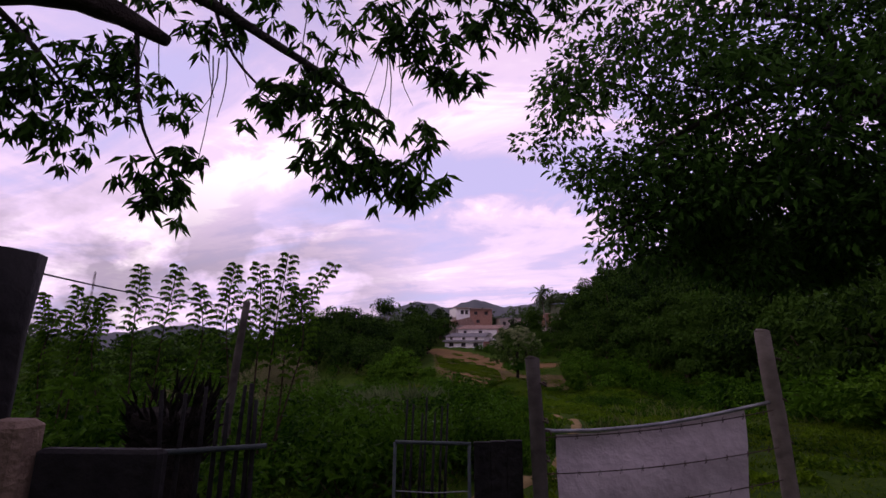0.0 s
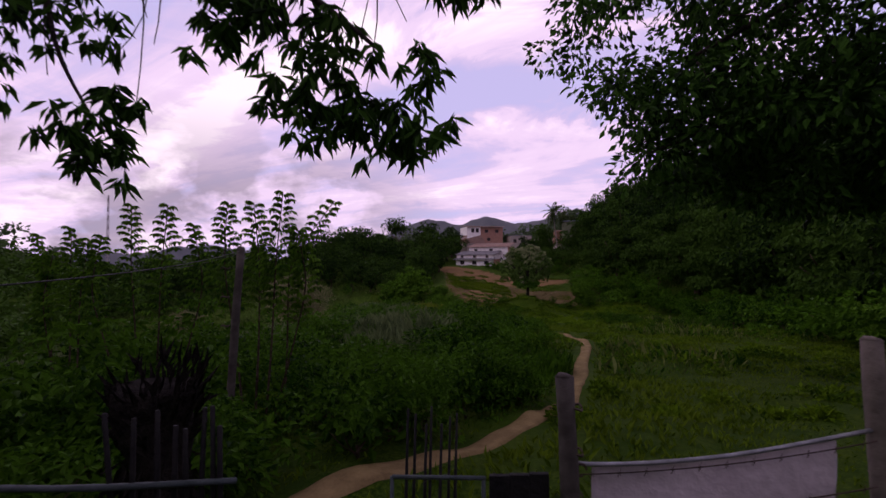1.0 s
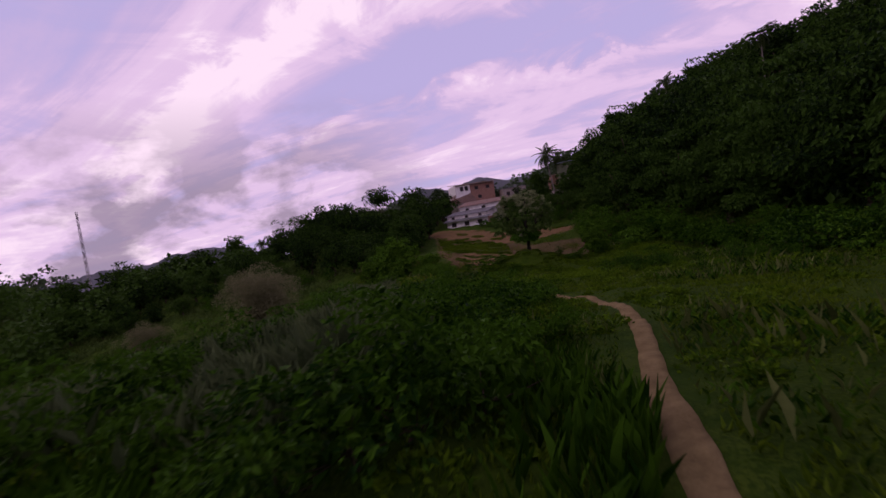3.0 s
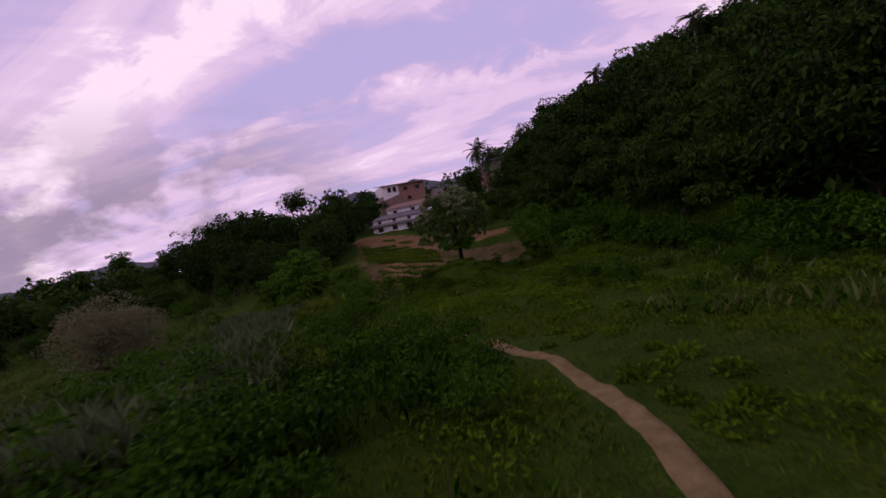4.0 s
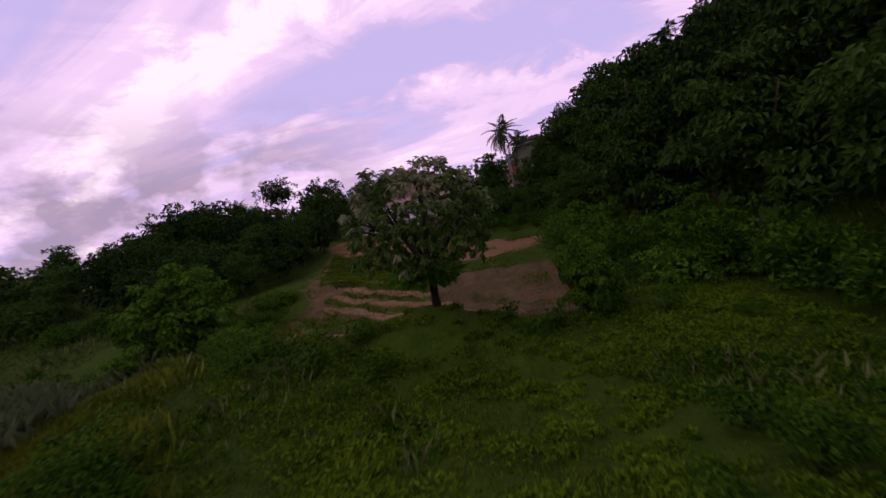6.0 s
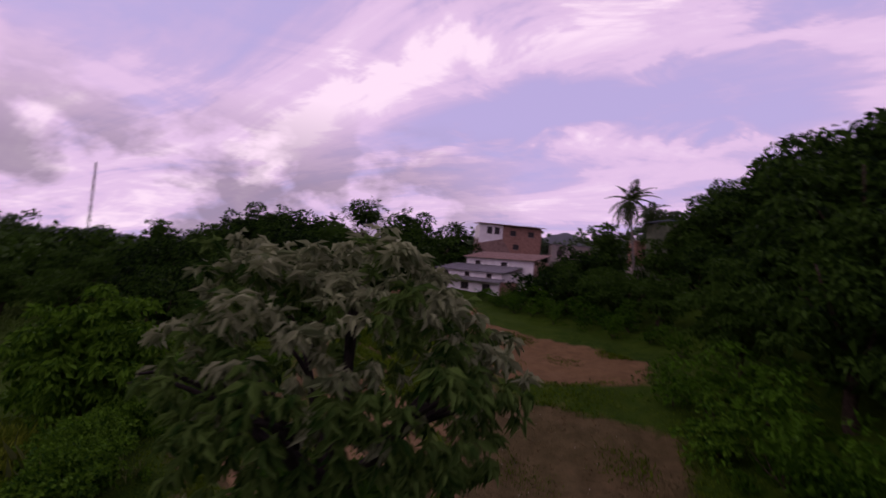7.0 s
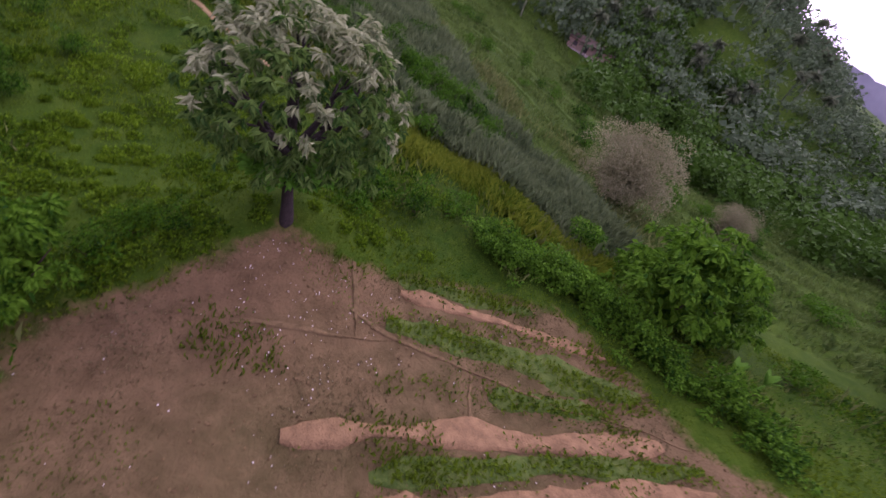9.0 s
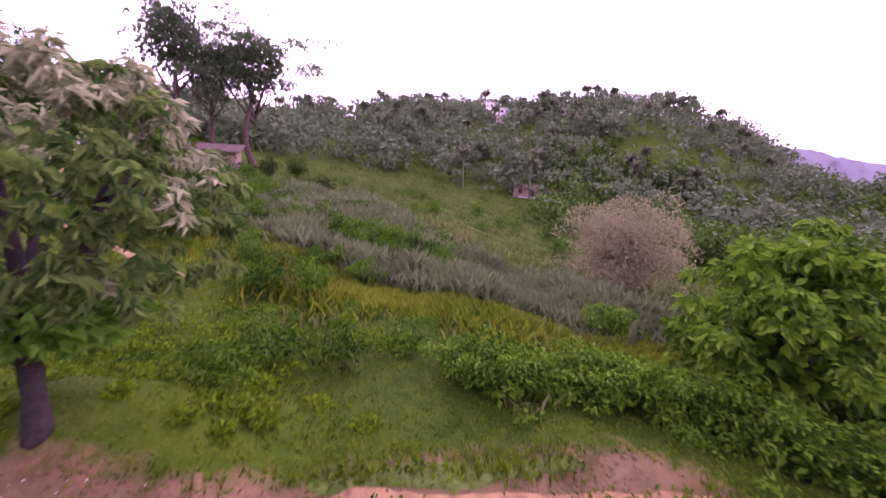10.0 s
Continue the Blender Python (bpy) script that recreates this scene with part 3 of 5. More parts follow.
clods()
for k, line in enumerate([[(5.5, 47.8), (5.9, 48.8), (6.4, 49.8)], [(9.0, 48.4), (7.6, 49.2), (6.4, 49.8), (5.2, 50.4)], [(4.0, 52.0), (4.5, 52.5), (4.86, 52.95)], [(6.2, 49.0), (5.2, 50.6), (3.93, 51.9), (2.3, 53.7), (.71, 55.3), (-.1, 56.7)]]):
    ridge = new("soil_ridge", strip("soil_ridge", line, .09, .03, M_ROCKSOIL, 24, .6, .05, 30 + k))
    tagged(ridge, "low earth ridge between two plots", "soil ridge", "ridges of the field")


# ---- trees ----
def tree_model(name, label, material, seed, n, radii, clumps, trunk, long, wide, bark=M_BARK, girth=.16, **more):
    """A tree standing at the origin: trunk and crown. radii in plan units; trunk: height of the crown's middle."""
    rng = np.random.default_rng(seed)
    ob = thing(name, label, "tree")
    v, f = limbs(rng, (0, 0, -.5), (rng.normal() * .2, rng.normal() * .2, trunk * .75), np.array(radii) * .9, 6, girth)
    part("trunk", sheet("trunk", v, f, bark, True), ob)
    v, f = crown(rng, n, radii, clumps, long, wide, **more)
    part("crown", sheet("crown", v + [0, 0, trunk], f, material), ob)
    return ob


def stand(model, x, y, size, turn, sink=.1, wide=1.0, group="", label=""):
    ob = copy_thing(model, spot(x, y, float(height(x, y)) - sink, turn, (size * wide, size * wide, size)))
    return tagged(ob, label, "", group)


WOOD = "dense dark green broadleaf tree on the wooded hillside"
MODELS = [tree_model("broadleaf_tree", WOOD, M_TREE, 20 + k, n, r, c, t, .44, .21, girth=.2, droop=.3, core=.6, clump=.3)
          for k, (n, r, c, t) in enumerate([(1450, (2.6, 2.5, 2.7), 30, 2.9), (1400, (2.2, 2.3, 3.2), 26, 3.3), (1500, (3.1, 2.9, 2.4), 34, 2.6), (1250, (2.4, 2.1, 2.3), 24, 2.4)])]
DENSE = [tree_model("broadleaf_tree", "large dark broadleaf tree with heavy drooping foliage", M_TREE, 40 + k, 5200, r, 62, t, .34, .15, girth=.22, droop=.75, core=.62, clump=.25)
         for k, (r, t) in enumerate([((3.0, 2.9, 3.3), 3.4), ((2.7, 2.8, 3.8), 3.8)])]
for m in MODELS + DENSE:
    m.matrix_basis = spot(90 + 6 * (MODELS + DENSE).index(m), 60, float(height(90 + 6 * (MODELS + DENSE).index(m), 60)))

rng = np.random.default_rng(77)
spots = []


def free(x, y, gap):
    ok = all((x - a) ** 2 + (y - b) ** 2 > gap * gap for a, b in spots)
    if ok:
        spots.append((x, y))
    return ok


# large trees at the foot of the eastern hill
for x, y, s in [(18.2, 61.5, .68), (19.9, 57.0, .9), (22.4, 61.0, 1.2), (21.5, 66.5, .75), (23.4, 54.5, 1.35), (21.6, 49.5, 1.05), (22.6, 43.5, 1.1), (22.2, 37.0, 1.05), (21.5, 30.5, 1.1),
                (20.5, 24.5, 1.05), (19.0, 18.5, 1.0), (24.5, 27.5, 1.3), (25.5, 34.0, 1.3), (26.0, 40.5, 1.35), (26.0, 47.5, 1.35), (16.5, 12.5, .95), (20.5, 12.0, 1.15), (26.5, 68.0, 1.1)]:
    spots.append((x, y))
    stand(DENSE[int(rng.integers(2))], x, y, s, rng.uniform(0, 360), group="trees of the eastern wood")
n = 0
for _ in range(1500):
    x, y = rng.uniform(24, 62), rng.uniform(-6, 100)
    if n < 150 and free(x, y, 2.7 + .02 * x):
        n += 1
        stand(MODELS[int(rng.integers(4))], x, y, rng.uniform(.8, 1.25), rng.uniform(0, 360), group="trees of the eastern wood")
# trees round the houses and below them
for x, y, s in [(9.6, 77.2, .62), (11.8, 76.0, .68), (13.6, 75.0, .6), (15.5, 73.2, .7), (12.0, 80.0, .55), (14.3, 79.0, .45), (16.2, 77.6, .45), (18.2, 75.6, .5), (20.5, 73.6, .65), (16.6, 87.0, .6), (13.2, 90.0, .45),
                (18.0, 80.0, .5), (22.5, 78.0, .75), (20.4, 81.2, .85), (22.6, 80.4, 1.0), (24.6, 80, 1.15), (16.4, 87.2, 1.0), (14.0, 87.0, .85), (12.2, 84.5, .6), (10.4, 83.6, .5), (15.4, 82.6, .6), (26.5, 80.5, 1.0), (28.5, 86, 1.1), (17.6, 70.2, .55), (24.5, 74, .8)]:
    spots.append((x, y))
    stand(MODELS[int(rng.integers(4))], x, y, s, rng.uniform(0, 360), group="trees below the houses", label="dark green tree in the gardens below the houses")
# the dark wood left of the field and the ridge behind it
for x, y, s in [(-3.6, 75.5, 0.62), (-5.6, 77, 0.75), (-7.5, 73, 0.75), (-4.2, 84.5, 0.90), (-6.5, 88, 1.10), (-9.5, 76, 0.85), (-9.8, 83, 1.00), (-3.0, 91, 1.05), (-12.5, 78, 0.90), (-14, 72.5, 0.75), (-13.5, 85, 1.05), (-17, 80, 0.90), (-18.5, 74, 0.75), (-17.5, 88, 1.10),
                (-22, 82, 0.95), (-24, 76, 0.75), (-22, 91, 1.10), (-27, 86, 0.95), (-29, 80, 0.72), (-33, 88, 0.72), (-1.5, 98, 1.05), (-7, 97, 1.15), (-18, 97, 1.15), (-24, 100, 1.10), (-30, 98, 1.05), (-36, 99, 0.80), (-33, 93, 0.80), (-10.5, 66.5, 0.60), (-16, 65, 0.60), (-27, 93, 0.90),
                (2.5, 106, 1.00), (-46, 86, 1.15), (-50, 88.5, 1.1), (-54, 84, 1.1), (-57, 80, 1.1), (-60, 86, 1.2), (-64, 78, 1.2), (-42, 92, 1.0), (-24.6, 87.6, 1.1), (-21.5, 86, 1.1), (-20, 68, 0.70), (-26, 70, 0.70), (-32, 73, 0.69), (-38, 76, 0.58), (-44, 79, 0.54), (-30, 66, 0.60), (-37, 69, 0.65), (-44, 72, 0.70), (-50, 75, 0.80), (-52, 82, 0.82), (-20.5, 77.5, 0.80), (-25, 81, 0.80), (-29, 75.5, 0.72), (-34, 80, 0.60), (-39, 83, 0.53), (-15.5, 69.5, 0.70), (-4.6, 66.5, .5), (-4.4, 70, .55), (-7, 64.5, .55), (-7.2, 68, .7), (-9.5, 62.5, .5), (-10, 70, .7), (-12.5, 63, .6), (-13, 68.5, .7), (-5.2, 73, .6), (-9.6, 66.2, .6), (-6.6, 71.4, .65), (-22.5, 72, 0.70)]:
    spots.append((x, y))
    stand(MODELS[int(rng.integers(4))], x, y, s, rng.uniform(0, 360), group="trees of the western ridge", label="dark green tree of the wood behind the field")
for _ in range(420):  # the thick of that wood
    x, y = rng.uniform(-58, -13), rng.uniform(61, 92)
    if y > 60 + .12 * (x + 58) and free(x, y, 2.9):
        stand(MODELS[int(rng.integers(4))], x, y, float(np.interp(x, [-58, -46, -40, -33, -25, -13], [.75, .55, .5, .58, .72, .8])) * rng.uniform(.8, 1.0), rng.uniform(0, 360), group="trees of the western ridge", label="dark green tree of the wood behind the field")
# single trees that stand out on the skyline
round_tree = tree_model("round_tree", "round-crowned tree standing above the ridge skyline", M_TREE, 61, 1500, (3.0, 2.8, 1.9), 46, 6.6, .36, .2, girth=.2)
round_tree.matrix_basis = spot(-13.7, 96, float(height(-13.7, 96)) - .1)
layered_tree = tree_model("layered_tree", "tree with flat spreading layers of foliage on the skyline", M_TREE, 62, 1000, (3.4, 3.2, 1.1), 26, 6.4, .36, .18, girth=.18, ragged=.35)
layered_tree.matrix_basis = spot(-33.5, 107, float(height(-33.5, 107)) - .1)


def mango():
    """The mango tree in the field's corner, seen from all sides."""
    rng = np.random.default_rng(8)
    z = float(ground_z(7.0, 46.4))
    ob = thing("mango_tree", "mango tree with drooping whorls of greyish green leaves", "tree", spot(7.0, 46.4, z, 0, 1.03))
    fork = np.array([-.05, -.55, 1.6])
    pieces = [tube(bend([(.05, .1, -.3), (.0, -.05, .3), (.02, -.35, 1.0), fork], 9), [.21, .145, .13, .14], 10, .1, 1)]
    ends = [(-1.7, -1.4, 3.2), (1.4, -1.6, 3.3), (.1, -.6, 4.4), (-1.2, .4, 3.4), (1.4, .3, 3.1), (-.4, -1.9, 3.0), (1.2, -.7, 2.9), (-1.4, -.7, 2.8)]
    for k, e in enumerate(ends):
        e = np.array(e)
        pieces.append(tube(bend([fork - [0, 0, .1 * (k % 3)], fork + (e - fork) * .45 + [0, 0, -.25], e], 8), [.13, .03], 7, .12, k))
        for j in range(3):
            side = e + rng.normal(size=3) * [.3, .3, .2]
            pieces.append(tube(bend([fork + (e - fork) * (.5 + .12 * j), (e + side) / 2, side], 5), [.045, .015], 5, .1, k))
    part("trunk", sheet("trunk", *join(*pieces), M_DARKBARK, True), ob)
    # whorls of long hanging leaves
    mid, whorls = np.array([-.15, -.55, 2.98]), 600
    u = unit(unit(rng.normal(size=(whorls, 3))) + [0, 0, .22])
    far = .62 + .42 * rng.random((whorls, 1)) ** .6
    at = mid + u * far * [2.5, 2.0, 1.85] * (1 + .09 * np.sin(7 * u[:, :1] + 5 * u[:, 1:2]) + .08 * np.sin(9 * u[:, 2:]))
    low = at[:, 2] < .95
    at = at[~low | (np.hypot(at[:, 0] - mid[0], at[:, 1] - mid[1]) > 1.5)]
    at = at[(at[:, 2] > 1.45 - .35 * at[:, 0] * (at[:, 0] < 0) * -1) & ~((np.hypot(at[:, 0], at[:, 1] + .5) < 1.35) & (at[:, 2] < 1.75))]
    per = 15
    k = np.repeat(np.arange(len(at)), per)
    a = rng.uniform(0, 2 * math.pi, len(k))
    out = unit(at - mid)[k]
    way = np.stack([np.cos(a), np.sin(a), rng.uniform(-1.7, -.2, len(k))], 1) * .8 + out * .5
    # whorls turn pale in patches, more of them higher up
    pale = (np.sin(3 * at[:, 0] + 2 * at[:, 2]) + np.sin(2.6 * at[:, 1] - 2 * at[:, 0]) + 1.3 * (at[:, 2] - 3.1) + rng.normal(size=len(at)) * .8 > .9)[k]
    base = at[k] + rng.normal(size=(len(k), 3)) * .04
    part("crown", sheet("crown", *leaves(rng, base[~pale], way[~pale], .25, .068, .16, out[~pale] + [0, 0, .35], .4), M_MANGO), ob)
    part("pale_foliage", sheet("pale_foliage", *leaves(rng, base[pale], way[pale], .25, .068, .16, out[pale] + [0, 0, .35], .4), M_MANGO_PALE), ob, "pale greyish leaves, more of them near the top")
    # fresh shoots round the stem
    n = 900
    u = unit(rng.normal(size=(n, 3)))
    p = np.array([-.2, -.5, 1.3]) + u * [1.15, .85, .42] * rng.random((n, 1)) ** .4
    v, f = leaves(rng, p, u * [1, 1, .4] + rng.normal(size=(n, 3)) * .4 + [0, 0, -.1], .27, .15)
    part("fresh_growth", sheet("fresh_growth", v, f, M_MANGO_FRESH), ob, "bright green young shoots round the stem")
    return ob


mango()

bush_tree = tree_model("bush_tree", "dense bright green tree with foliage down to the ground", M_GREEN, 63, 7000, (2.1, 1.9, 1.95), 85, 1.75, .27, .125, girth=.14, droop=.7, core=.72, clump=.19, flat=.95, ragged=.12)
bush_tree.matrix_basis = spot(-5.7, 53.0, float(height(-5.7, 53.0)), 20, (1.05, 1.05, 1.12))
small_bush = copy_thing(bush_tree, spot(-8.1, 54.2, float(height(-8.1, 54.2)) - .1, 130, (.8, .8, .72)))
tagged(small_bush, "lower dense green bush beside the tree")
dry_tree = tree_model("dry_tree", "bare brownish tree with a rounded haze of dry twigs", M_DRY, 64, 19000, (2.5, 2.4, 2.3), 110, 2.7, .14, .05, girth=.13, droop=-.1, core=.35, clump=.4, flat=.7)
dry_tree.matrix_basis = spot(-16.5, 45.0, float(height(-16.5, 45.0)) - 1.0, 0, (1.15, 1.15, 1.1))
dry_bush = copy_thing(dry_tree, spot(-31, 50, float(height(-31, 50)) - .9, 40, .62))
tagged(dry_bush, "smaller brownish dry tree further down the slope")


def banana(x, y, size, turn):
    """A banana plant with broad torn leaves."""
    rng = np.random.default_rng(int(turn))
    ob = thing("banana_plant", "banana plant with long upright bright green leaves", "plant", spot(x, y, float(height(x, y)), turn, size))
    part("stem", sheet("stem", *tube(bend([(0, 0, -.1), (.03, 0, .4), (.05, .02, .8)], 5), [.10, .06], 8), M_BANANA, True), ob)
    for k in range(7):
        a = 2 * math.pi * k / 7 + rng.uniform(-.3, .3)
        lean = rng.uniform(.18, .6)
        line = np.array([(math.cos(a) * lean * s * 1.1, math.sin(a) * lean * s * 1.1, .75 + 1.15 * s - .75 * lean * s * s) for s in np.linspace(0, 1, 8)])
        side = np.array([-math.sin(a), math.cos(a), 0]) * .17
        wide = np.sin(np.linspace(.15, math.pi, 8))[:, None]
        v = np.concatenate([line - side * wide + [0, 0, .05], line, line + side * wide + [0, 0, .05]])
        f = [(i, i + 1, 9 + i, 8 + i) for i in range(7)] + [(8 + i, 9 + i, 17 + i, 16 + i) for i in range(7)]
        part("leaf", sheet("leaf", v, f, M_BANANA, True), ob)
    return ob


young_tree = copy_thing(bush_tree, spot(12.7, 46.7, float(height(12.7, 46.7)) - .1, 75, (.52, .52, .62)))
tagged(young_tree, "young bright green leafy tree at the field's edge")
banana(-4.9, 56.3, .72, 10)
banana(-5.8, 57.2, .66, 55)
banana(20.2, 47.2, 1.25, 33)


def frond_mesh(seed, long):
    rng = np.random.default_rng(seed)
    s = np.linspace(0, 1, 12)
    spine = np.stack([s * long * .92, 0 * s, long * (.38 * s - .75 * s ** 2)], 1)
    n = 40
    k = np.linspace(.12, 1, n)
    p = np.stack([np.interp(k, s, spine[:, j]) for j in range(3)], 1)
    at = np.concatenate([p, p])
    flip = np.concatenate([np.ones(n), -np.ones(n)])
    way = np.stack([np.full(2 * n, .55), flip, np.full(2 * n, -.55)], 1) + rng.normal(size=(2 * n, 3)) * .12
    reach = long * .27 * np.sin(np.concatenate([k, k]) * 2.6 + .35)
    pieces = [tube(spine, [.035, .01], 5), leaves(rng, at, way, .01, .07)]
    v, f = pieces[1]
    w = unit(way)
    v = v.reshape(-1, 4, 3)
    v[:, 2] = at + w * np.abs(reach)[:, None]
    v[:, 1] = at + w * np.abs(reach)[:, None] * .4 + [.035, 0, .015]
    v[:, 3] = at + w * np.abs(reach)[:, None] * .4 - [.035, 0, -.015]
    return sheet("frond", *join(pieces[0], (v.reshape(-1, 3), f)), M_PALM)


FRONDS = [frond_mesh(1, 2.6), frond_mesh(2, 2.3)]


def palm(x, y, top, lean, label, seed, size=1.0):
    """A coconut palm whose crown sits at the height top."""
    rng = np.random.default_rng(seed)
    z = float(height(x, y))
    h = (top - z) / size
    ob = thing("coconut_palm", label, "palm", spot(x, y, z, 0, size), "coconut palms")
    line = bend([(0, 0, -.3), (lean[0] * .25, lean[1] * .25, h * .3), (lean[0] * .7, lean[1] * .7, h * .7), (lean[0], lean[1], h)], 10)
    part("trunk", sheet("trunk", *tube(line, [.19, .12, .1, .1], 8, .06), M_PALMBARK, True), ob)
    for k in range(27):
        up = rng.uniform(-62, 62) if k > 3 else rng.uniform(50, 80)
        m = Matrix.Translation(Vector((lean[0], lean[1], h)) * U) @ Euler((rng.uniform(-.3, .3), radians(-up + 12), 2.4 * k + rng.uniform(-.2, .2))).to_matrix().to_4x4()
        part("frond", FRONDS[k % 2], ob, m=m)
    return ob


palm(18.6, 84.2, 11.0, (-1.0, 0), "tall coconut palm with a pale curved trunk beside the houses", 1)
palm(20.6, 88.0, 10.6, (-.4, 0), "coconut palm rising behind the green house", 2, .8)
palm(22.4, 91.0, 10.0, (.2, 0), "coconut palm rising behind the green house", 3, .7)
palm(-24.3, 107.5, 9.2, (.3, 0), "coconut palm on the ridge skyline", 4, .75)
palm(-2.0, 103, 9.0, (-.2, 0), "coconut palm on the ridge skyline", 5, .6)
for k, (x, y, t, s) in enumerate([(-49, 118, 4.5, .8), (38, 60, 17.5, .7), (-62, 112, 3.5, .9), (40, 86.5, 20.3, .8), (33, 70, 15.5, .6)]):
    palm(x, y, max(t, float(height(x, y)) + 5), (.3, .2), "coconut palm above the wood", 10 + k, s)

# ---- distance: woods across the valley, mountains, mast ----
def far_wood(name, label, seed, count, pick, n, size, material=M_FAR_HAZED):
    rng = np.random.default_rng(seed)
    pieces, done = [], 0
    while done < count:
        x, y = pick(rng)
        z = float(height(x, y))
        s = size * rng.uniform(.7, 1.35)
        v, f = crown(rng, n * 9 // 4, (s, s, s * rng.uniform(.8, 1.25)), 9, s * .25, s * .2, .2, .6, clump=.42, under=.1, loose=.14)
        pieces.append((v + [x, y, z + s * .65], f))
        done += 1
    return tagged(new(name, sheet(name, *join(*pieces), material)), label, "woods", kind="stuff")


def polar(a0, a1, r0, r1):
    def pick(rng):
        a, r = radians(rng.uniform(a0, a1)), math.sqrt(rng.uniform(r0 * r0, r1 * r1))
        return 8 + r * math.sin(a), 50 + r * math.cos(a)
    return pick


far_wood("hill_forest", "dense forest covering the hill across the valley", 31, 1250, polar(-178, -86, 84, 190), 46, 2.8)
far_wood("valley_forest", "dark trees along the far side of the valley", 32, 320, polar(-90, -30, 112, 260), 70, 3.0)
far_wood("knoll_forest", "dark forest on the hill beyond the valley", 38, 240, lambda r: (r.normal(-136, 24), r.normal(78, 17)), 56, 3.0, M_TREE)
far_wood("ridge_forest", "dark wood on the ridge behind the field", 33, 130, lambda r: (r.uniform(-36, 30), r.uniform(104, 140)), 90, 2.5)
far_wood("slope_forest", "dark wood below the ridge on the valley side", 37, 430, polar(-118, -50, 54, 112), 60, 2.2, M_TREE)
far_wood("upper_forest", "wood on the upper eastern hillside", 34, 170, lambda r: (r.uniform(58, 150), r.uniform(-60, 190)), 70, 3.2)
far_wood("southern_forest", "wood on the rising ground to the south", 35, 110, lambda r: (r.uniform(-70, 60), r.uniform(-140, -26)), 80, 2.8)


def far_palms():
    """Palms scattered through the forest across the valley."""
    rng = np.random.default_rng(36)
    pieces = []
    for _ in range(95):
        x, y = polar(-165, -96, 84, 165)(rng)
        z, h = float(height(x, y)), rng.uniform(5.0, 7.5)
        pieces.append(tube([(x, y, z), (x + .3, y, z + h * .5), (x + .2, y, z + h)], [.2, .13], 5))
        k = 60
        d = unit(rng.normal(size=(k, 3)) * [1, 1, .55])
        pieces.append(leaves(rng, np.tile([x + .2, y, z + h], (k, 1)), d + [0, 0, -.1], 1.7, .26, .22))
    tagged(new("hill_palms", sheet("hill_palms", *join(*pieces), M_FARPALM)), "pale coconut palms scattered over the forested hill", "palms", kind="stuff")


far_palms()


def mountain(label, a0, a1, distance, rises, seed):
    """A far mountain ridge; rises: heights in degrees over the eye along its length."""
    rng = np.random.default_rng(seed)
    n, rows = 90, 14
    a = np.radians(np.linspace(a0, a1, n))
    e = np.interp(np.linspace(0, 1, n), np.linspace(0, 1, len(rises)), rises)
    e = e + .16 * np.convolve(rng.normal(size=n + 4), np.ones(5) / 3, "valid") * (e > .4)
    top = distance * np.tan(np.radians(e))
    v = []
    for r in range(rows):
        s = r / (rows - 1)
        d = distance * (1 - .16 * s) + distance * .004 * rng.normal(size=n) * (0 < r)
        z = top * (1 - s) ** 1.25 - 60 * s
        v.append(np.stack([4 + d * np.sin(a), 30 + d * np.cos(a), z], 1))
    v = np.stack(v).reshape(-1, 3)
    f = [(r * n + i, r * n + i + 1, (r + 1) * n + i + 1, (r + 1) * n + i) for r in range(rows - 1) for i in range(n - 1)]
    tagged(new("mountain", sheet("mountain", v, f, M_HAZE_MOUNTAIN, True)), label, "mountain", kind="structure")


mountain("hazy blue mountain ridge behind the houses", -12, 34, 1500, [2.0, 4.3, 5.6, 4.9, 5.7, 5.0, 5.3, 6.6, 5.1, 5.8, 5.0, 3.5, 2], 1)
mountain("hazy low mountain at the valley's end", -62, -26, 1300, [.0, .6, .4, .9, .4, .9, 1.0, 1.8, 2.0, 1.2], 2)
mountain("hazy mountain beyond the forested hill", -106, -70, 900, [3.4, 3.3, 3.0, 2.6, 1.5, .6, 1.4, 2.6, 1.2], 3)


def mast(x, y, z, tall):
    ob = thing("lattice_mast", "thin grey lattice radio mast on the far ridge", "mast", spot(x, y, z))
    w = .38
    legs = [(-w, -w), (w, -w), (w, w), (-w, w)]
    for a, b in legs:
        part("leg", sheet("leg", *tube([(a, b, 0), (a * .45, b * .45, tall)], [.07, .05], 5), M_MAST), ob)
    n = 12
    for k in range(n):
        s, e = k / n, (k + 1) / n
        ring = []
        for j in range(4):
            p, q = np.array(legs[j]) * (1 - .55 * s), np.array(legs[(j + 1) % 4]) * (1 - .55 * e)
            ring.append(tube([(*p, tall * s), (*q, tall * e)], [.035, .035], 4))
        part("bracing", sheet("bracing", *join(*ring), M_MAST), ob)


mast(-115, 141, float(height(-115, 141)), 24.0 - float(height(-115, 141)))


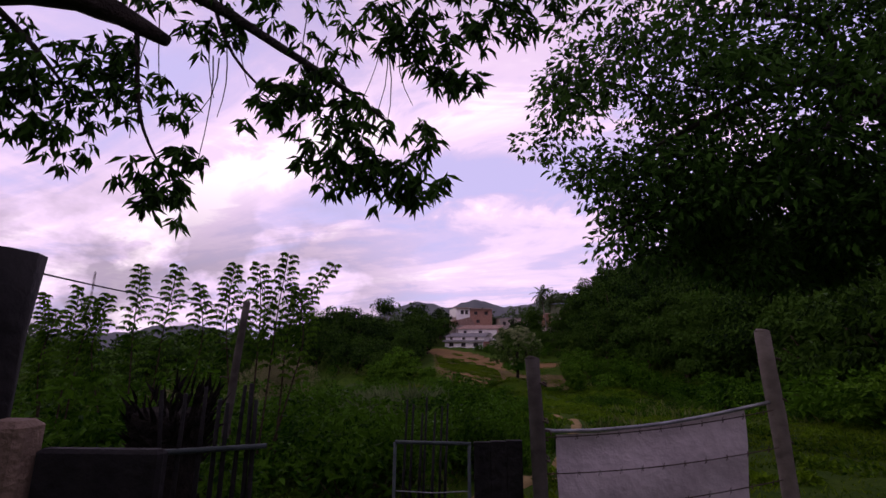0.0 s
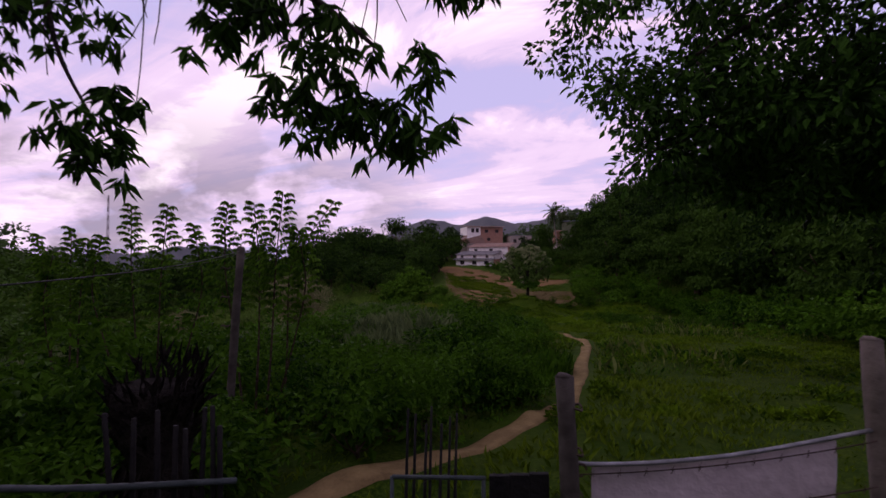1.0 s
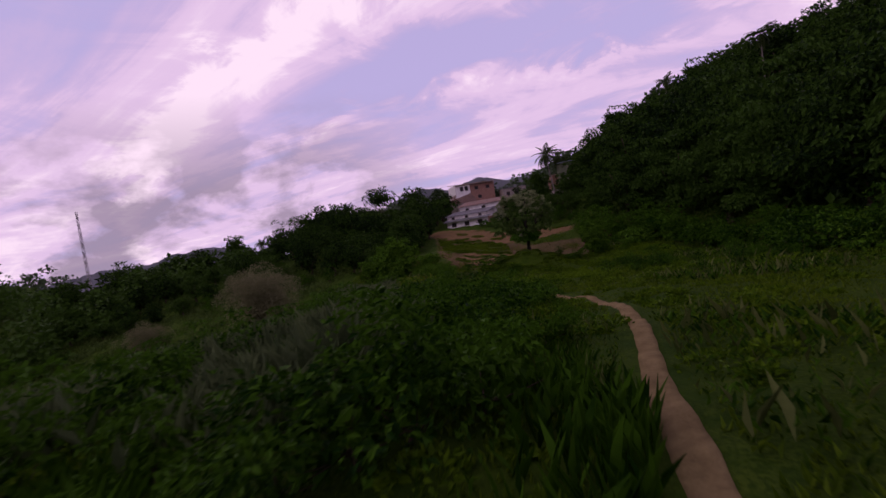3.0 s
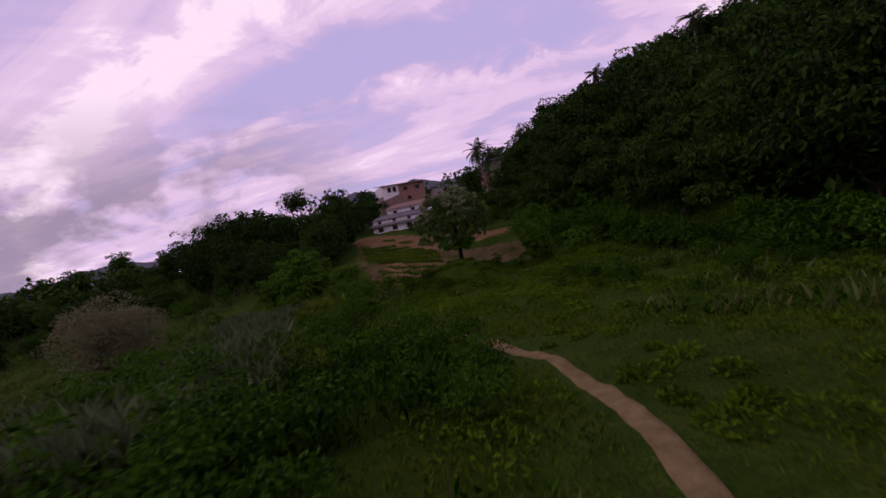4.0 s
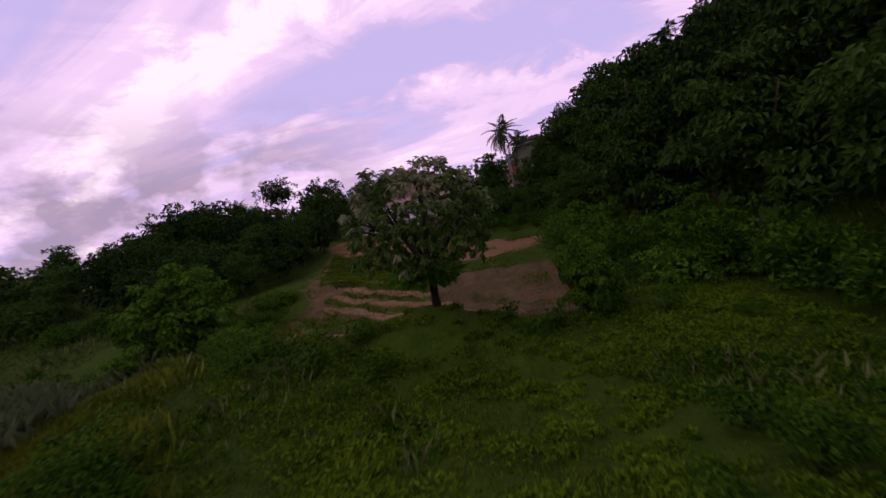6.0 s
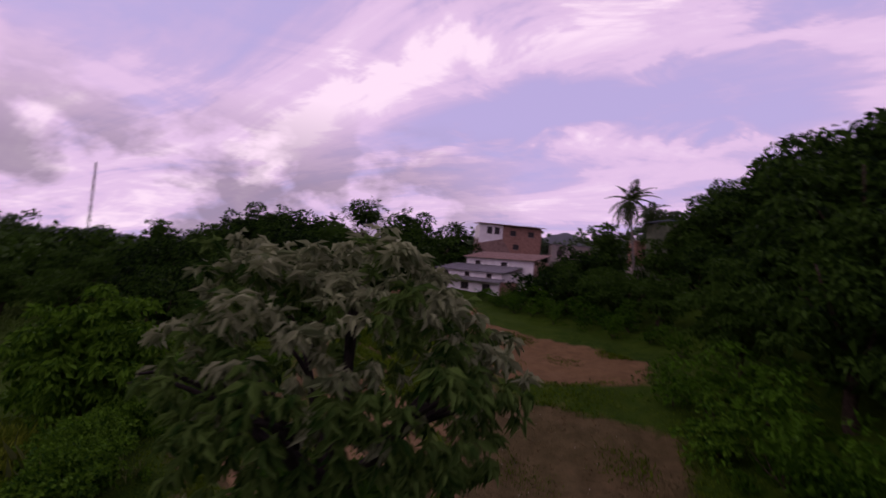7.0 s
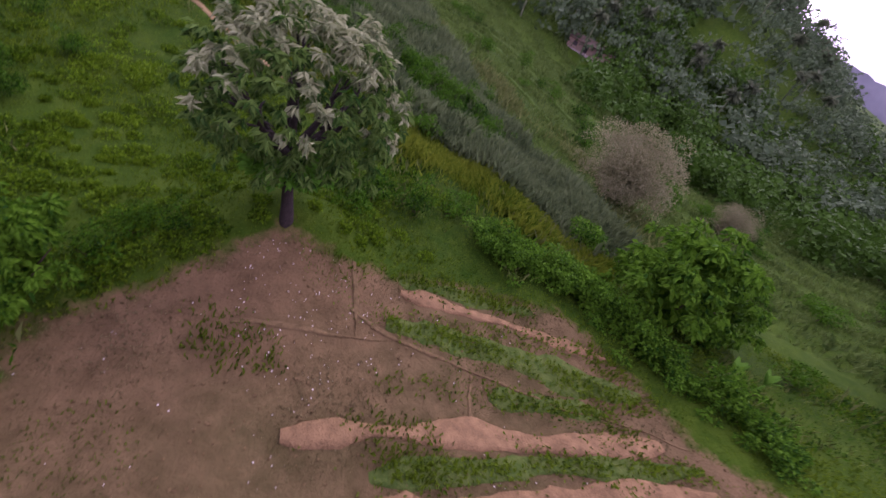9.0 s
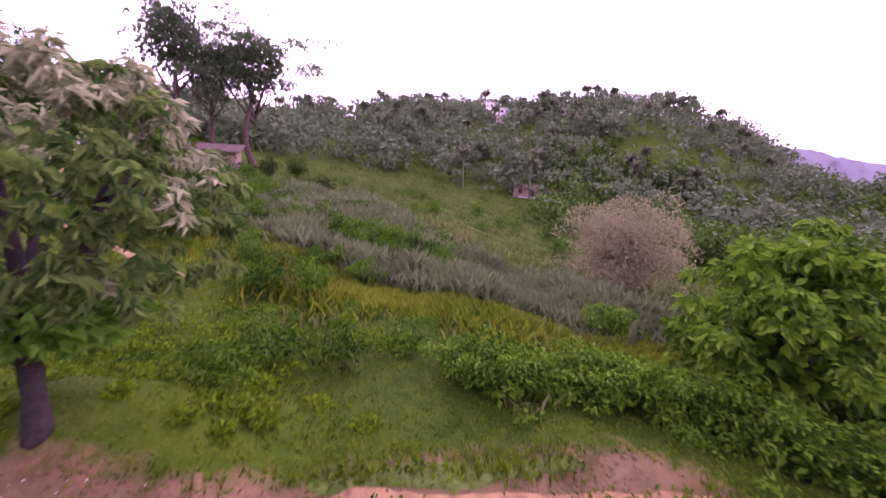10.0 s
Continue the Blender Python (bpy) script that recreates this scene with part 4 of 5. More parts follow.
# ---- houses ----
def wall_with_holes(w, h, holes, thick=.18):
    """A wall from x 0 to w and z 0 to h, its face at y 0, with openings cut through. holes: x, z, width, height."""
    xs = sorted({0, w, *[v for x, z, a, b in holes for v in (x, x + a)]})
    zs = sorted({0, h, *[v for x, z, a, b in holes for v in (z, z + b)]})
    nx, nz = len(xs), len(zs)
    v = [(x, y, z) for y in (0, thick) for z in zs for x in xs]

    def solid(i, j):
        if not (0 <= i < nx - 1 and 0 <= j < nz - 1):
            return False
        cx, cz = (xs[i] + xs[i + 1]) / 2, (zs[j] + zs[j + 1]) / 2
        return not any(x < cx < x + a and z < cz < z + b for x, z, a, b in holes)

    f, back = [], nx * nz
    for i in range(nx - 1):
        for j in range(nz - 1):
            if not solid(i, j):
                continue
            p, q, r, t = j * nx + i, j * nx + i + 1, (j + 1) * nx + i + 1, (j + 1) * nx + i
            f += [(p, q, r, t), (t + back, r + back, q + back, p + back)]
            for (c, d), at in (((p, q), (i, j - 1)), ((q, r), (i + 1, j)), ((r, t), (i, j + 1)), ((t, p), (i - 1, j))):
                if not solid(*at):
                    f.append((d, c, c + back, d + back))
    return np.array(v, float), f


def window_in(house, m, x, z, w, h, bars=True, y=0.0):
    """A dark window set back in its opening, with frame and mullion."""
    win = part("window", sheet("window", *block(x, x + w, y + .10, y + .13, z, z + h), M_VOID), house, "dark unlit window", m)
    t = .05
    rim = join(block(x, x + w, y + .03, y + .09, z, z + t, .01), block(x, x + w, y + .03, y + .09, z + h - t, z + h, .01), block(x, x + t, y + .03, y + .09, z + t, z + h - t, .01),
               block(x + w - t, x + w, y + .03, y + .09, z + t, z + h - t, .01))
    part("window_frame", sheet("window_frame", *rim, M_FRAMEWOOD), win)
    if bars:
        part("mullion", sheet("mullion", *block(x + w / 2 - .02, x + w / 2 + .02, y + .05, y + .085, z + t, z + h - t), M_FRAMEWOOD), win)
    part("window_sill", sheet("window_sill", *block(x - .05, x + w + .05, y - .06, y + .02, z - .05, z - .005, .015), M_CONCRETE), house, "", m)


def slab_roof(x0, x1, y0, z0, y1, z1, thick=.07, ribs=14):
    """A sloping roof sheet with ribs running down it."""
    a = np.array([(x0, y0, z0), (x1, y0, z0), (x1, y1, z1), (x0, y1, z1)], float)
    v = np.concatenate([a, a - [0, 0, thick]])
    pieces = [(v, [(0, 1, 2, 3), (7, 6, 5, 4), (0, 4, 5, 1), (1, 5, 6, 2), (2, 6, 7, 3), (3, 7, 4, 0)])]
    for k in range(ribs):
        x = x0 + (x1 - x0) * (k + .5) / ribs
        pieces.append(tube([(x, y0, z0 + .01), (x, y1, z1 + .01)], [.045, .045], 5))
    return join(*pieces)


def house_block(house, m, x0, x1, y0, y1, z0, z1, material, holes, label, side=None, name="wall"):
    """Four walls of one storey; windows in the front and, where given, in the right end."""
    f = Matrix.Translation(Vector((x0, y0, z0)) * U)
    part(name, sheet(name, *wall_with_holes(x1 - x0, z1 - z0, holes), material), house, label, m @ f)
    end = material if side is None else side
    t = .18
    part(name, sheet(name, *block(x1 - t, x1, y0 + t, y1, z0, z1), end), house, "", m)
    part(name, sheet(name, *block(x0, x0 + t, y0 + t, y1, z0, z1), material), house, "", m)
    part(name, sheet(name, *block(x0 + t, x1 - t, y1 - t, y1, z0, z1), end), house, "", m)
    part("ceiling", sheet("ceiling", *block(x0 + t, x1 - t, y0 + t, y1 - t, z1 - .1, z1 - .02), M_CONCRETE), house, "", m)
    for x, z, w, h in holes:
        window_in(house, m @ f, x, z, w, h)


def white_house():
    """The terraced white house: a low wing, a middle floor and a brick top."""
    ob = thing("hillside_house", "stepped white hillside house with grey sheet roofs", "house", spot(-.65, 84.2, .9, -22, (.91, 1, 1)))
    i = Matrix.Identity(4)
    part("plinth", sheet("plinth", *block(-.1, 8.2, -.05, 10, -2.2, 0, .03), M_CONCRETE), ob, "stained concrete plinth")
    house_block(ob, i, 0, 8.1, 0, 4.2, 0, 1.32, M_WHITEWALL, [(.95, .38, .95, .66), (3.55, .38, .95, .66), (6.15, .38, .95, .66)], "stained white ground floor wall", M_BRICK)
    part("roof", sheet("roof", *slab_roof(-.35, 8.5, -.62, 1.30, .5, 1.62), M_ROOF), ob, "grey lean-to roof over the ground floor")
    house_block(ob, i, 0, 8.1, .45, 4.2, 1.34, 2.22, M_WHITEWALL, [(.9, .3, .6, .42), (3.6, .3, .6, .42), (6.3, .3, .6, .42)], "white upper wall of the low wing")
    part("roof", sheet("roof", *slab_roof(-.3, 8.45, .15, 2.22, 4.5, 2.95), M_ROOF), ob, "grey sheet roof")
    house_block(ob, i, 1.0, 9.6, 4.6, 8.6, 0, 3.75, M_WHITEWALL, [(1.2, 2.75, .7, .6), (4.6, 2.75, .8, .62)], "white middle floor wall", M_PINKWALL)
    part("roof", sheet("roof", *slab_roof(.7, 9.9, 4.2, 3.72, 8.9, 4.6), M_TILEROOF), ob, "old brown clay roof")
    return ob


white_house()


def brick_top():
    ob = thing("brick_house", "tall bare brick house with a white corner and an overhanging roof", "house", spot(1.7, 98.0, 2.6, 14))
    i = Matrix.Identity(4)
    house_block(ob, i, 0, 8.3, 0, 6, 0, 3.3, M_CONCRETE, [(5.6, 1.6, .8, .9)], "raw concrete lower walls")
    house_block(ob, i, 0, 8.3, 0, 6, 3.3, 5.0, M_BRICK, [(4.6, .45, .8, .7)], "bare brick wall", M_BRICK)
    house_block(ob, i, 0, 3.1, -.06, 6, 4.3, 6.9, M_WHITEWALL, [(1.0, 1.3, .7, .9), (2.0, 1.3, .7, .9)], "white plastered corner with twin windows")
    house_block(ob, i, 3.1, 8.3, 0, 6, 5.0, 6.8, M_BRICK, [(1.0, .55, .8, .7), (3.4, .55, .8, .7)], "bare brick upper wall", M_BRICK)
    part("roof", sheet("roof", *slab_roof(-.2, 8.7, -.5, 6.9, 6.4, 7.5), M_TILEROOF), ob, "overhanging brown roof")
    # slanting stair wall over the middle floor
    v = np.array([(-.2, -.12, 3.2), (4.4, -.12, 3.2), (3.1, -.12, 5.0), (.3, -.12, 4.3)], float)
    v = np.concatenate([v, v + [0, .12, 0]])
    part("stair_wall", sheet("stair_wall", v, [(3, 2, 1, 0), (4, 5, 6, 7), (0, 1, 5, 4), (1, 2, 6, 5), (2, 3, 7, 6), (3, 0, 4, 7)], M_TILEROOF), ob, "slanting clay-coloured roof edge")


brick_top()


def plain_house(name, label, x, y, z, turn, w, d, h, wall, roof, holes, over=.35, slope=.5, wall_label="plastered wall"):
    ob = thing(name, label, "house", spot(x, y, z, turn))
    i = Matrix.Identity(4)
    part("plinth", sheet("plinth", *block(-.05, w + .05, -.03, d, -3, 0, .02), M_CONCRETE), ob)
    house_block(ob, i, 0, w, 0, d, 0, h, wall, holes, wall_label)
    part("roof", sheet("roof", *slab_roof(-over, w + over, -over, h, d + over, h + slope), roof), ob)
    return ob


plain_house("concrete_house", "unfinished concrete house with dark empty openings", 11.2, 97.5, 3.2, 4, 4.6, 5, 4.2, M_CONCRETE, M_ROOF, [(.6, 2.6, .7, .8), (2.4, 2.5, .8, .9), (3.6, 2.7, .5, .6)], .15, .2, "raw concrete wall")
plain_house("small_house", "small white house at the end of the concrete block", 15.6, 97.0, 4.0, 0, 2.2, 3.4, 2.4, M_WHITEWALL, M_TILEROOF, [(.7, 1.0, .6, .7)], .2, .3)
plain_house("red_house", "low red brick house half hidden by palms", 19.6, 90.0, 5.2, 0, 3.2, 4, 2.6, M_BRICK, M_TILEROOF, [(.6, 1.1, .6, .7), (1.9, 1.1, .6, .7)], .25, .4, "bare brick wall")
plain_house("green_house", "three-storey dull green house with a blue-grey roof", 20.9, 83.5, 3.6, 8, 3.6, 5, 5.7, M_GREENWALL, M_BLUEROOF, [(.75, 4.55, .9, .6), (.75, 3.2, .9, .6), (.75, 1.6, .8, .7)], .3, .35, "dull green plaster wall")
plain_house("shed", "small whitewashed shed among the trees", 9.9, 81.5, 1.2, -10, 1.5, 1.6, 1.3, M_WHITEWALL, M_ROOF, [(.4, .4, .5, .5)], .15, .2)
plain_house("hillside_cottage", "low cottage with a pale roof in the upper wood", 30.5, 66, float(height(30.5, 66)) + 1.8, 10, 4, 3.5, 1.8, M_WHITEWALL, M_TILEROOF, [(.8, .7, .7, .7)], .4, .6)
for x, y, turn, w in [(-91, -56, 60, 6), (-118, -18, 80, 6), (-107, -38, 70, 5), (-99, -30, 65, 7)]:
    plain_house("valley_house", "small white house with a grey roof on the forested hill", x, y, float(height(x, y)) + 2.6, turn + 90, w, 4, 2.2, M_WHITEWALL, M_ROOF, [(1, .7, .9, .8), (3, .7, .9, .8)], .4, .6)
plain_house("farmhouse", "low brown farmhouse at the foot of the forested hill", -64.0, 4.5, float(height(-64, 4.5)) + .1, 121, 8.5, 4, 1.7, M_STONE, M_RUSTROOF, [(1, .5, .8, .8), (3.2, .1, .8, 1.3), (5.5, .5, .8, .8)], .4, .5, "brown plastered wall")
plain_house("start_house", "brown brick hut with a sheet roof under the trees", -8.0, 1.6, float(height(-8.0, 1.6)) + .1, 150, 5, 4, 1.5, M_STONE, M_RUSTROOF, [(.8, .6, .8, .7), (3, .6, .8, .7)], .5, .7, "brown brick wall")

# ---- the fence and gate at the start ----


def toward_start(x, y, z, k=.75):
    """A pose shrunk by k toward the camera's start, to fit its view."""
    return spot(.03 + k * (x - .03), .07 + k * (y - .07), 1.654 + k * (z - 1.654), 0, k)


def post(name, label, foot, top, girth, material, category="post", group="fence posts", place=spot):
    foot, top = np.array(foot, float), np.array(top, float)
    ob = thing(name, label, category, place(*foot), group)
    line = bend([(0, 0, -.9), (top - foot) * .5 + [.012, -.01, 0], top - foot], 8)
    v, f = tube(line, [girth * 1.05, girth, girth * .96], 10, .07, int(abs(foot[0]) * 90))
    part("shaft", sheet("shaft", v, f, material, True), ob)
    cap = tube([top - foot - [0, 0, .01], top - foot + [.004, 0, .012], top - foot + [.005, 0, .016]], [girth * .93, girth * .7, .005], 10, .1, 5)
    part("worn_end", sheet("worn_end", *cap, material, True), ob, "rough sawn end")
    for k in range(3):
        z = (top - foot)[2] * (.62 + .14 * k)
        ring = tube([(girth * 1.04 * math.cos(a), girth * 1.04 * math.sin(a), z + .01 * math.sin(3 * a)) for a in np.linspace(0, 6.1, 14)], [.006, .006], 4)
        part("wire_tie", sheet("wire_tie", *ring, M_WIRE), ob)
    return ob


post("fence_post", "weathered square-cut wooden gate post", (.60, 3.0, 0), (.56, 2.98, 1.57), .047, M_POST, place=toward_start)
post("fence_post", "pale leaning wooden fence post", (2.10, 3.02, 0), (2.05, 3.0, 1.75), .047, M_OLDPOST, place=toward_start)
post("fence_post", "tall thin leaning pole carrying the cable", (-2.92, 6.08, -.4), (-2.72, 6.08, 2.2), .05, M_POST)
post("fence_post", "thick dark post standing close by", (-1.66, 1.6, 0), (-1.60, 1.6, 1.97), .15, M_DARKBOARD)
post("fence_post", "thin fence post in the long grass", (4.6, 3.1, 0), (4.62, 3.1, 1.55), .05, M_OLDPOST)


def wire(name, label, a, b, sag, thick, barbs, material=M_WIRE, category="wire", group="", place=spot):
    a, b = np.array(a, float), np.array(b, float)
    s = np.linspace(0, 1, 24)
    line = a + (b - a) * s[:, None] - np.array([0, 0, 1]) * (sag * 4 * s * (1 - s))[:, None]
    ob = thing(name, label, category, place(*a), group)
    part("strand", sheet("strand", *tube(line - a, [thick, thick], 5), material, True), ob)
    for k in range(barbs):
        p = np.array([np.interp((k + .5) / barbs, s, line[:, j]) for j in range(3)]) - a
        prongs = [tube([p - d, p + d], [thick * .7, thick * .3], 4) for d in (np.array([.012, .008, .018]), np.array([-.010, -.012, .017]))]
        part("barb", sheet("barb", *join(*prongs), material), ob)
    return ob


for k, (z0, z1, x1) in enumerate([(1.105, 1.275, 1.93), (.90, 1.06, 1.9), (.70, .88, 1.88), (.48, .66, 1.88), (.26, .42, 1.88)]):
    wire("barbed_wire", "rusty barbed wire strand across the plastic sheet", (.62, 2.955, z0), (2.03, 2.965, z1), .03, .0035, 11, group="strands of the fence", place=toward_start)
wire("overhead_cable", "thin black cable from post to pole", (-1.60, 1.6, 1.93), (-2.72, 6.08, 2.16), .06, .004, 0, M_CABLE, "cable")
wire("overhead_cable", "thin black cable running on into the bushes", (-2.72, 6.08, 2.13), (-9.5, 13.0, 1.9), .15, .005, 0, M_CABLE, "cable")


def gate_sheet():
    """The pale plastic sheet hung on its pipe between the posts."""
    ob = thing("plastic_sheet", "pale pinkish plastic sheet hung on a bent pipe as a gate", "sheet", toward_start(.66, 3.0, 1.12))
    line = [(-.03, 0, .02), (.02, 0, .012), (.3, 0, .02), (.7, 0, .06), (1.05, 0, .125), (1.38, -.01, .20)]
    part("pipe", sheet("pipe", *tube(bend(line, 16), [.011, .011], 8), M_PIPE, True), ob, "grey bent pipe")
    nx, nz = 26, 18
    s, t = np.meshgrid(np.linspace(0, 1, nx), np.linspace(0, 1, nz))
    top = np.interp(s, [0, .25, .55, .8, 1], [.0, .015, .06, .11, .165])
    x = .04 + s * (1.185 - .07 * t)
    z = top - .012 - t * (.96 + top)
    y = .018 + .02 * np.sin(s * 9 + t * 2) * t + .012 * np.sin(t * 11 + s * 3)
    v = np.stack([x, y, z], -1).reshape(-1, 3)
    f = [(j * nx + i, j * nx + i + 1, (j + 1) * nx + i + 1, (j + 1) * nx + i) for j in range(nz - 1) for i in range(nx - 1)]
    m = len(v)
    back = v + [0, .006, 0]
    f2 = [(d + m, c + m, b + m, a + m) for a, b, c, d in f]
    part("cloth", sheet("cloth", np.concatenate([v, back]), f + f2, M_SHEET, True), ob, "faded pinkish sheet with soft folds")
    part("hook", sheet("hook", *tube([(-.02 + .025 * math.cos(a), -.01, -.01 + .03 * math.sin(a)) for a in np.linspace(0, 5, 10)], [.006, .006], 5), M_WIRE), ob)


gate_sheet()


def wire_gate():
    """The small pipe gate with wire mesh and its dark boards."""
    ob = thing("wire_gate", "worn blue-grey pipe gate with wire mesh", "gate", toward_start(-.30, 3.0, 0))
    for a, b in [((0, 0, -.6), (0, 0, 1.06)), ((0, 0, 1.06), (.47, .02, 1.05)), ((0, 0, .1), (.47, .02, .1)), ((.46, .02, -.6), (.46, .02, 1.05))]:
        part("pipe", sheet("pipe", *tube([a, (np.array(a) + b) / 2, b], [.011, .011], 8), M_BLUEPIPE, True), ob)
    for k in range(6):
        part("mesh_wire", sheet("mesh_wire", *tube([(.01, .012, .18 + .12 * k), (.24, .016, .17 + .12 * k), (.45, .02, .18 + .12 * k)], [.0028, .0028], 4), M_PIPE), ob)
    board = thing("dark_boards", "dark boards closing the gap beside the post", "boards", toward_start(.19, 3.02, 0))
    for k in range(3):
        part("board", sheet("board", *block(.1 * k, .1 * k + .099, 0, .03, -.6, 1.06 + .006 * k, .003), M_DARKBOARD), board)


wire_gate()


def picket_fence():
    """Thin dark stakes on a rail."""
    ob = thing("stake_fence", "row of thin dark wooden stakes on a rail", "fence", toward_start(-1.98, 3.0, 0))
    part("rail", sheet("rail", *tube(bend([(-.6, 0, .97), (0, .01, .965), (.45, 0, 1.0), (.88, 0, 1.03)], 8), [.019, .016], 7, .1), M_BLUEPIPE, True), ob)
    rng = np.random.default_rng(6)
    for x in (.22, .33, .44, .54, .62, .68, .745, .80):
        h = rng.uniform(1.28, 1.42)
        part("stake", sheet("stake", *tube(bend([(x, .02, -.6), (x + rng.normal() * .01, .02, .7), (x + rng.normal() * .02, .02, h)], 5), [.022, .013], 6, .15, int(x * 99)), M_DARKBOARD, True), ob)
    far = thing("stake_fence", "short row of thin dark stakes in the grass", "fence", toward_start(-.30, 3.4, 0))
    for x in (.0, .045, .11, .14, .2, .25, .29):
        part("stake", sheet("stake", *tube([(x, 0, -.6), (x + .02, 0, .7), (x + .035, 0, rng.uniform(1.16, 1.3))], [.013, .007], 6, .1, int(x * 99)), M_DARKBOARD, True), far)
    wall = thing("low_wall", "dark low board wall beside the camera's start", "wall", spot(-1.42, 1.6, 0))
    part("board", sheet("board", *block(.1, .52, 0, .05, 0, 1.31, .012), M_DARKBOARD), wall)
    part("board", sheet("board", *block(-.22, .09, -.05, .06, 0, 1.40, .02), M_STONE), wall, "brown block")


picket_fence()


def stump():
    """The black tree-fern stump with its bristling rim."""
    rng = np.random.default_rng(9)
    x, y = -2.12, 3.75
    z = float(ground_z(x, y))
    ob = thing("black_stump", "black bristly tree stump with dead leaf stubs", "stump", spot(x, y, z))
    v, f = tube(bend([(0, 0, -.2), (.02, 0, .5), (-.05, 0, 1.0), (-.03, 0, 1.25)], 12), [.20, .17, .24, .27], 16, .16, 2)
    part("stem", sheet("stem", v, f, M_STUMP, True), ob)
    n = 420
    a, h = rng.uniform(0, 6.28, n), rng.uniform(.2, 1.35, n)
    r = np.interp(h, [0, .6, 1.3], [.2, .18, .26])
    p = np.stack([r * np.cos(a) - .03, r * np.sin(a), h], 1)
    way = np.stack([np.cos(a) * .35, np.sin(a) * .35, np.where(h < .8, -1.0, 1.0)], 1) + rng.normal(size=(n, 3)) * .25
    part("dead_foliage", sheet("dead_foliage", *leaves(rng, p, way, .22, .022), M_STUMP), ob)


stump()


def sprays(x, y, shoots, label, seed):
    """A shrub whose tall shoots carry arching leaves of paired leaflets. shoots: x, y and height of each tip."""
    rng = np.random.default_rng(seed)
    z = float(ground_z(x, y))
    o = np.array([x, y, z])
    ob = thing("feathery_shrub", label, "shrub", spot(x, y, z), "feathery shrubs")
    for tx, ty, tz, lean in shoots:
        tip = np.array([tx, ty, tz]) - o
        foot = np.array([tip[0] * .35, tip[1] * .35, 0])
        elbow = np.array([tip[0] - lean, tip[1], tip[2] * .72])
        line = bend([foot, (foot + elbow) / 2 + [0, .05, 0], elbow, tip], 16)
        stem = part("stem", sheet("stem", *tube(line, [.022, .012, .006], 5), M_BARK, True), ob)
        at, way, face = [], [], []
        for k in range(34):
            s = .48 + .52 * k / 33
            base = np.array([np.interp(s, np.linspace(0, 1, 16), line[:, j]) for j in range(3)])
            a = math.pi * (k % 2) + rng.normal() * .45
            out = np.array([math.cos(a), math.sin(a) * .8, 0])
            reach = .19 * rng.uniform(.8, 1.15) * (1.1 - .55 * max(0, s - .8) / .2)
            for q in np.linspace(.1, 1, 11):
                p = base + out * reach * q + [0, 0, reach * (.95 * q - .65 * q * q)]
                across = np.array([-out[1], out[0], 0])
                for flip in (-1, 1):
                    at.append(p)
                    way.append(across * flip * .7 + out * .45 + [0, 0, -.75])
                    face.append(out * .3 + [0, 0, 1])
        part("foliage", sheet("foliage", *leaves(rng, np.array(at), np.array(way) + rng.normal(size=(len(at), 3)) * .15, .09, .036, .08, np.array(face)), M_GREEN), stem)
    return ob


sprays(-5.0, 7.5, [(-5.27, 7.55, 2.95, 0), (-4.45, 7.23, 2.9, .1), (-4.1, 7.3, 2.6, -.2), (-5.8, 7.6, 2.45, .2)], "tall feathery shrub with fern-like shoots against the sky", 1)
sprays(-2.9, 6.9, [(-3.41, 7.03, 2.9, .05), (-2.95, 6.9, 2.88, -.1), (-2.45, 6.74, 3.0, .1), (-1.85, 7.2, 2.93, .7), (-2.3, 6.9, 2.5, -.15)], "tall feathery shrub beside the leaning pole", 2)
sprays(-6.7, 7.9, [(-6.5, 7.8, 2.6, 0), (-6.1, 7.7, 2.4, .15), (-7.3, 8.0, 2.5, -.2), (-6.9, 7.9, 2.2, .2)], "tall feathery shrub with arching shoots", 3)


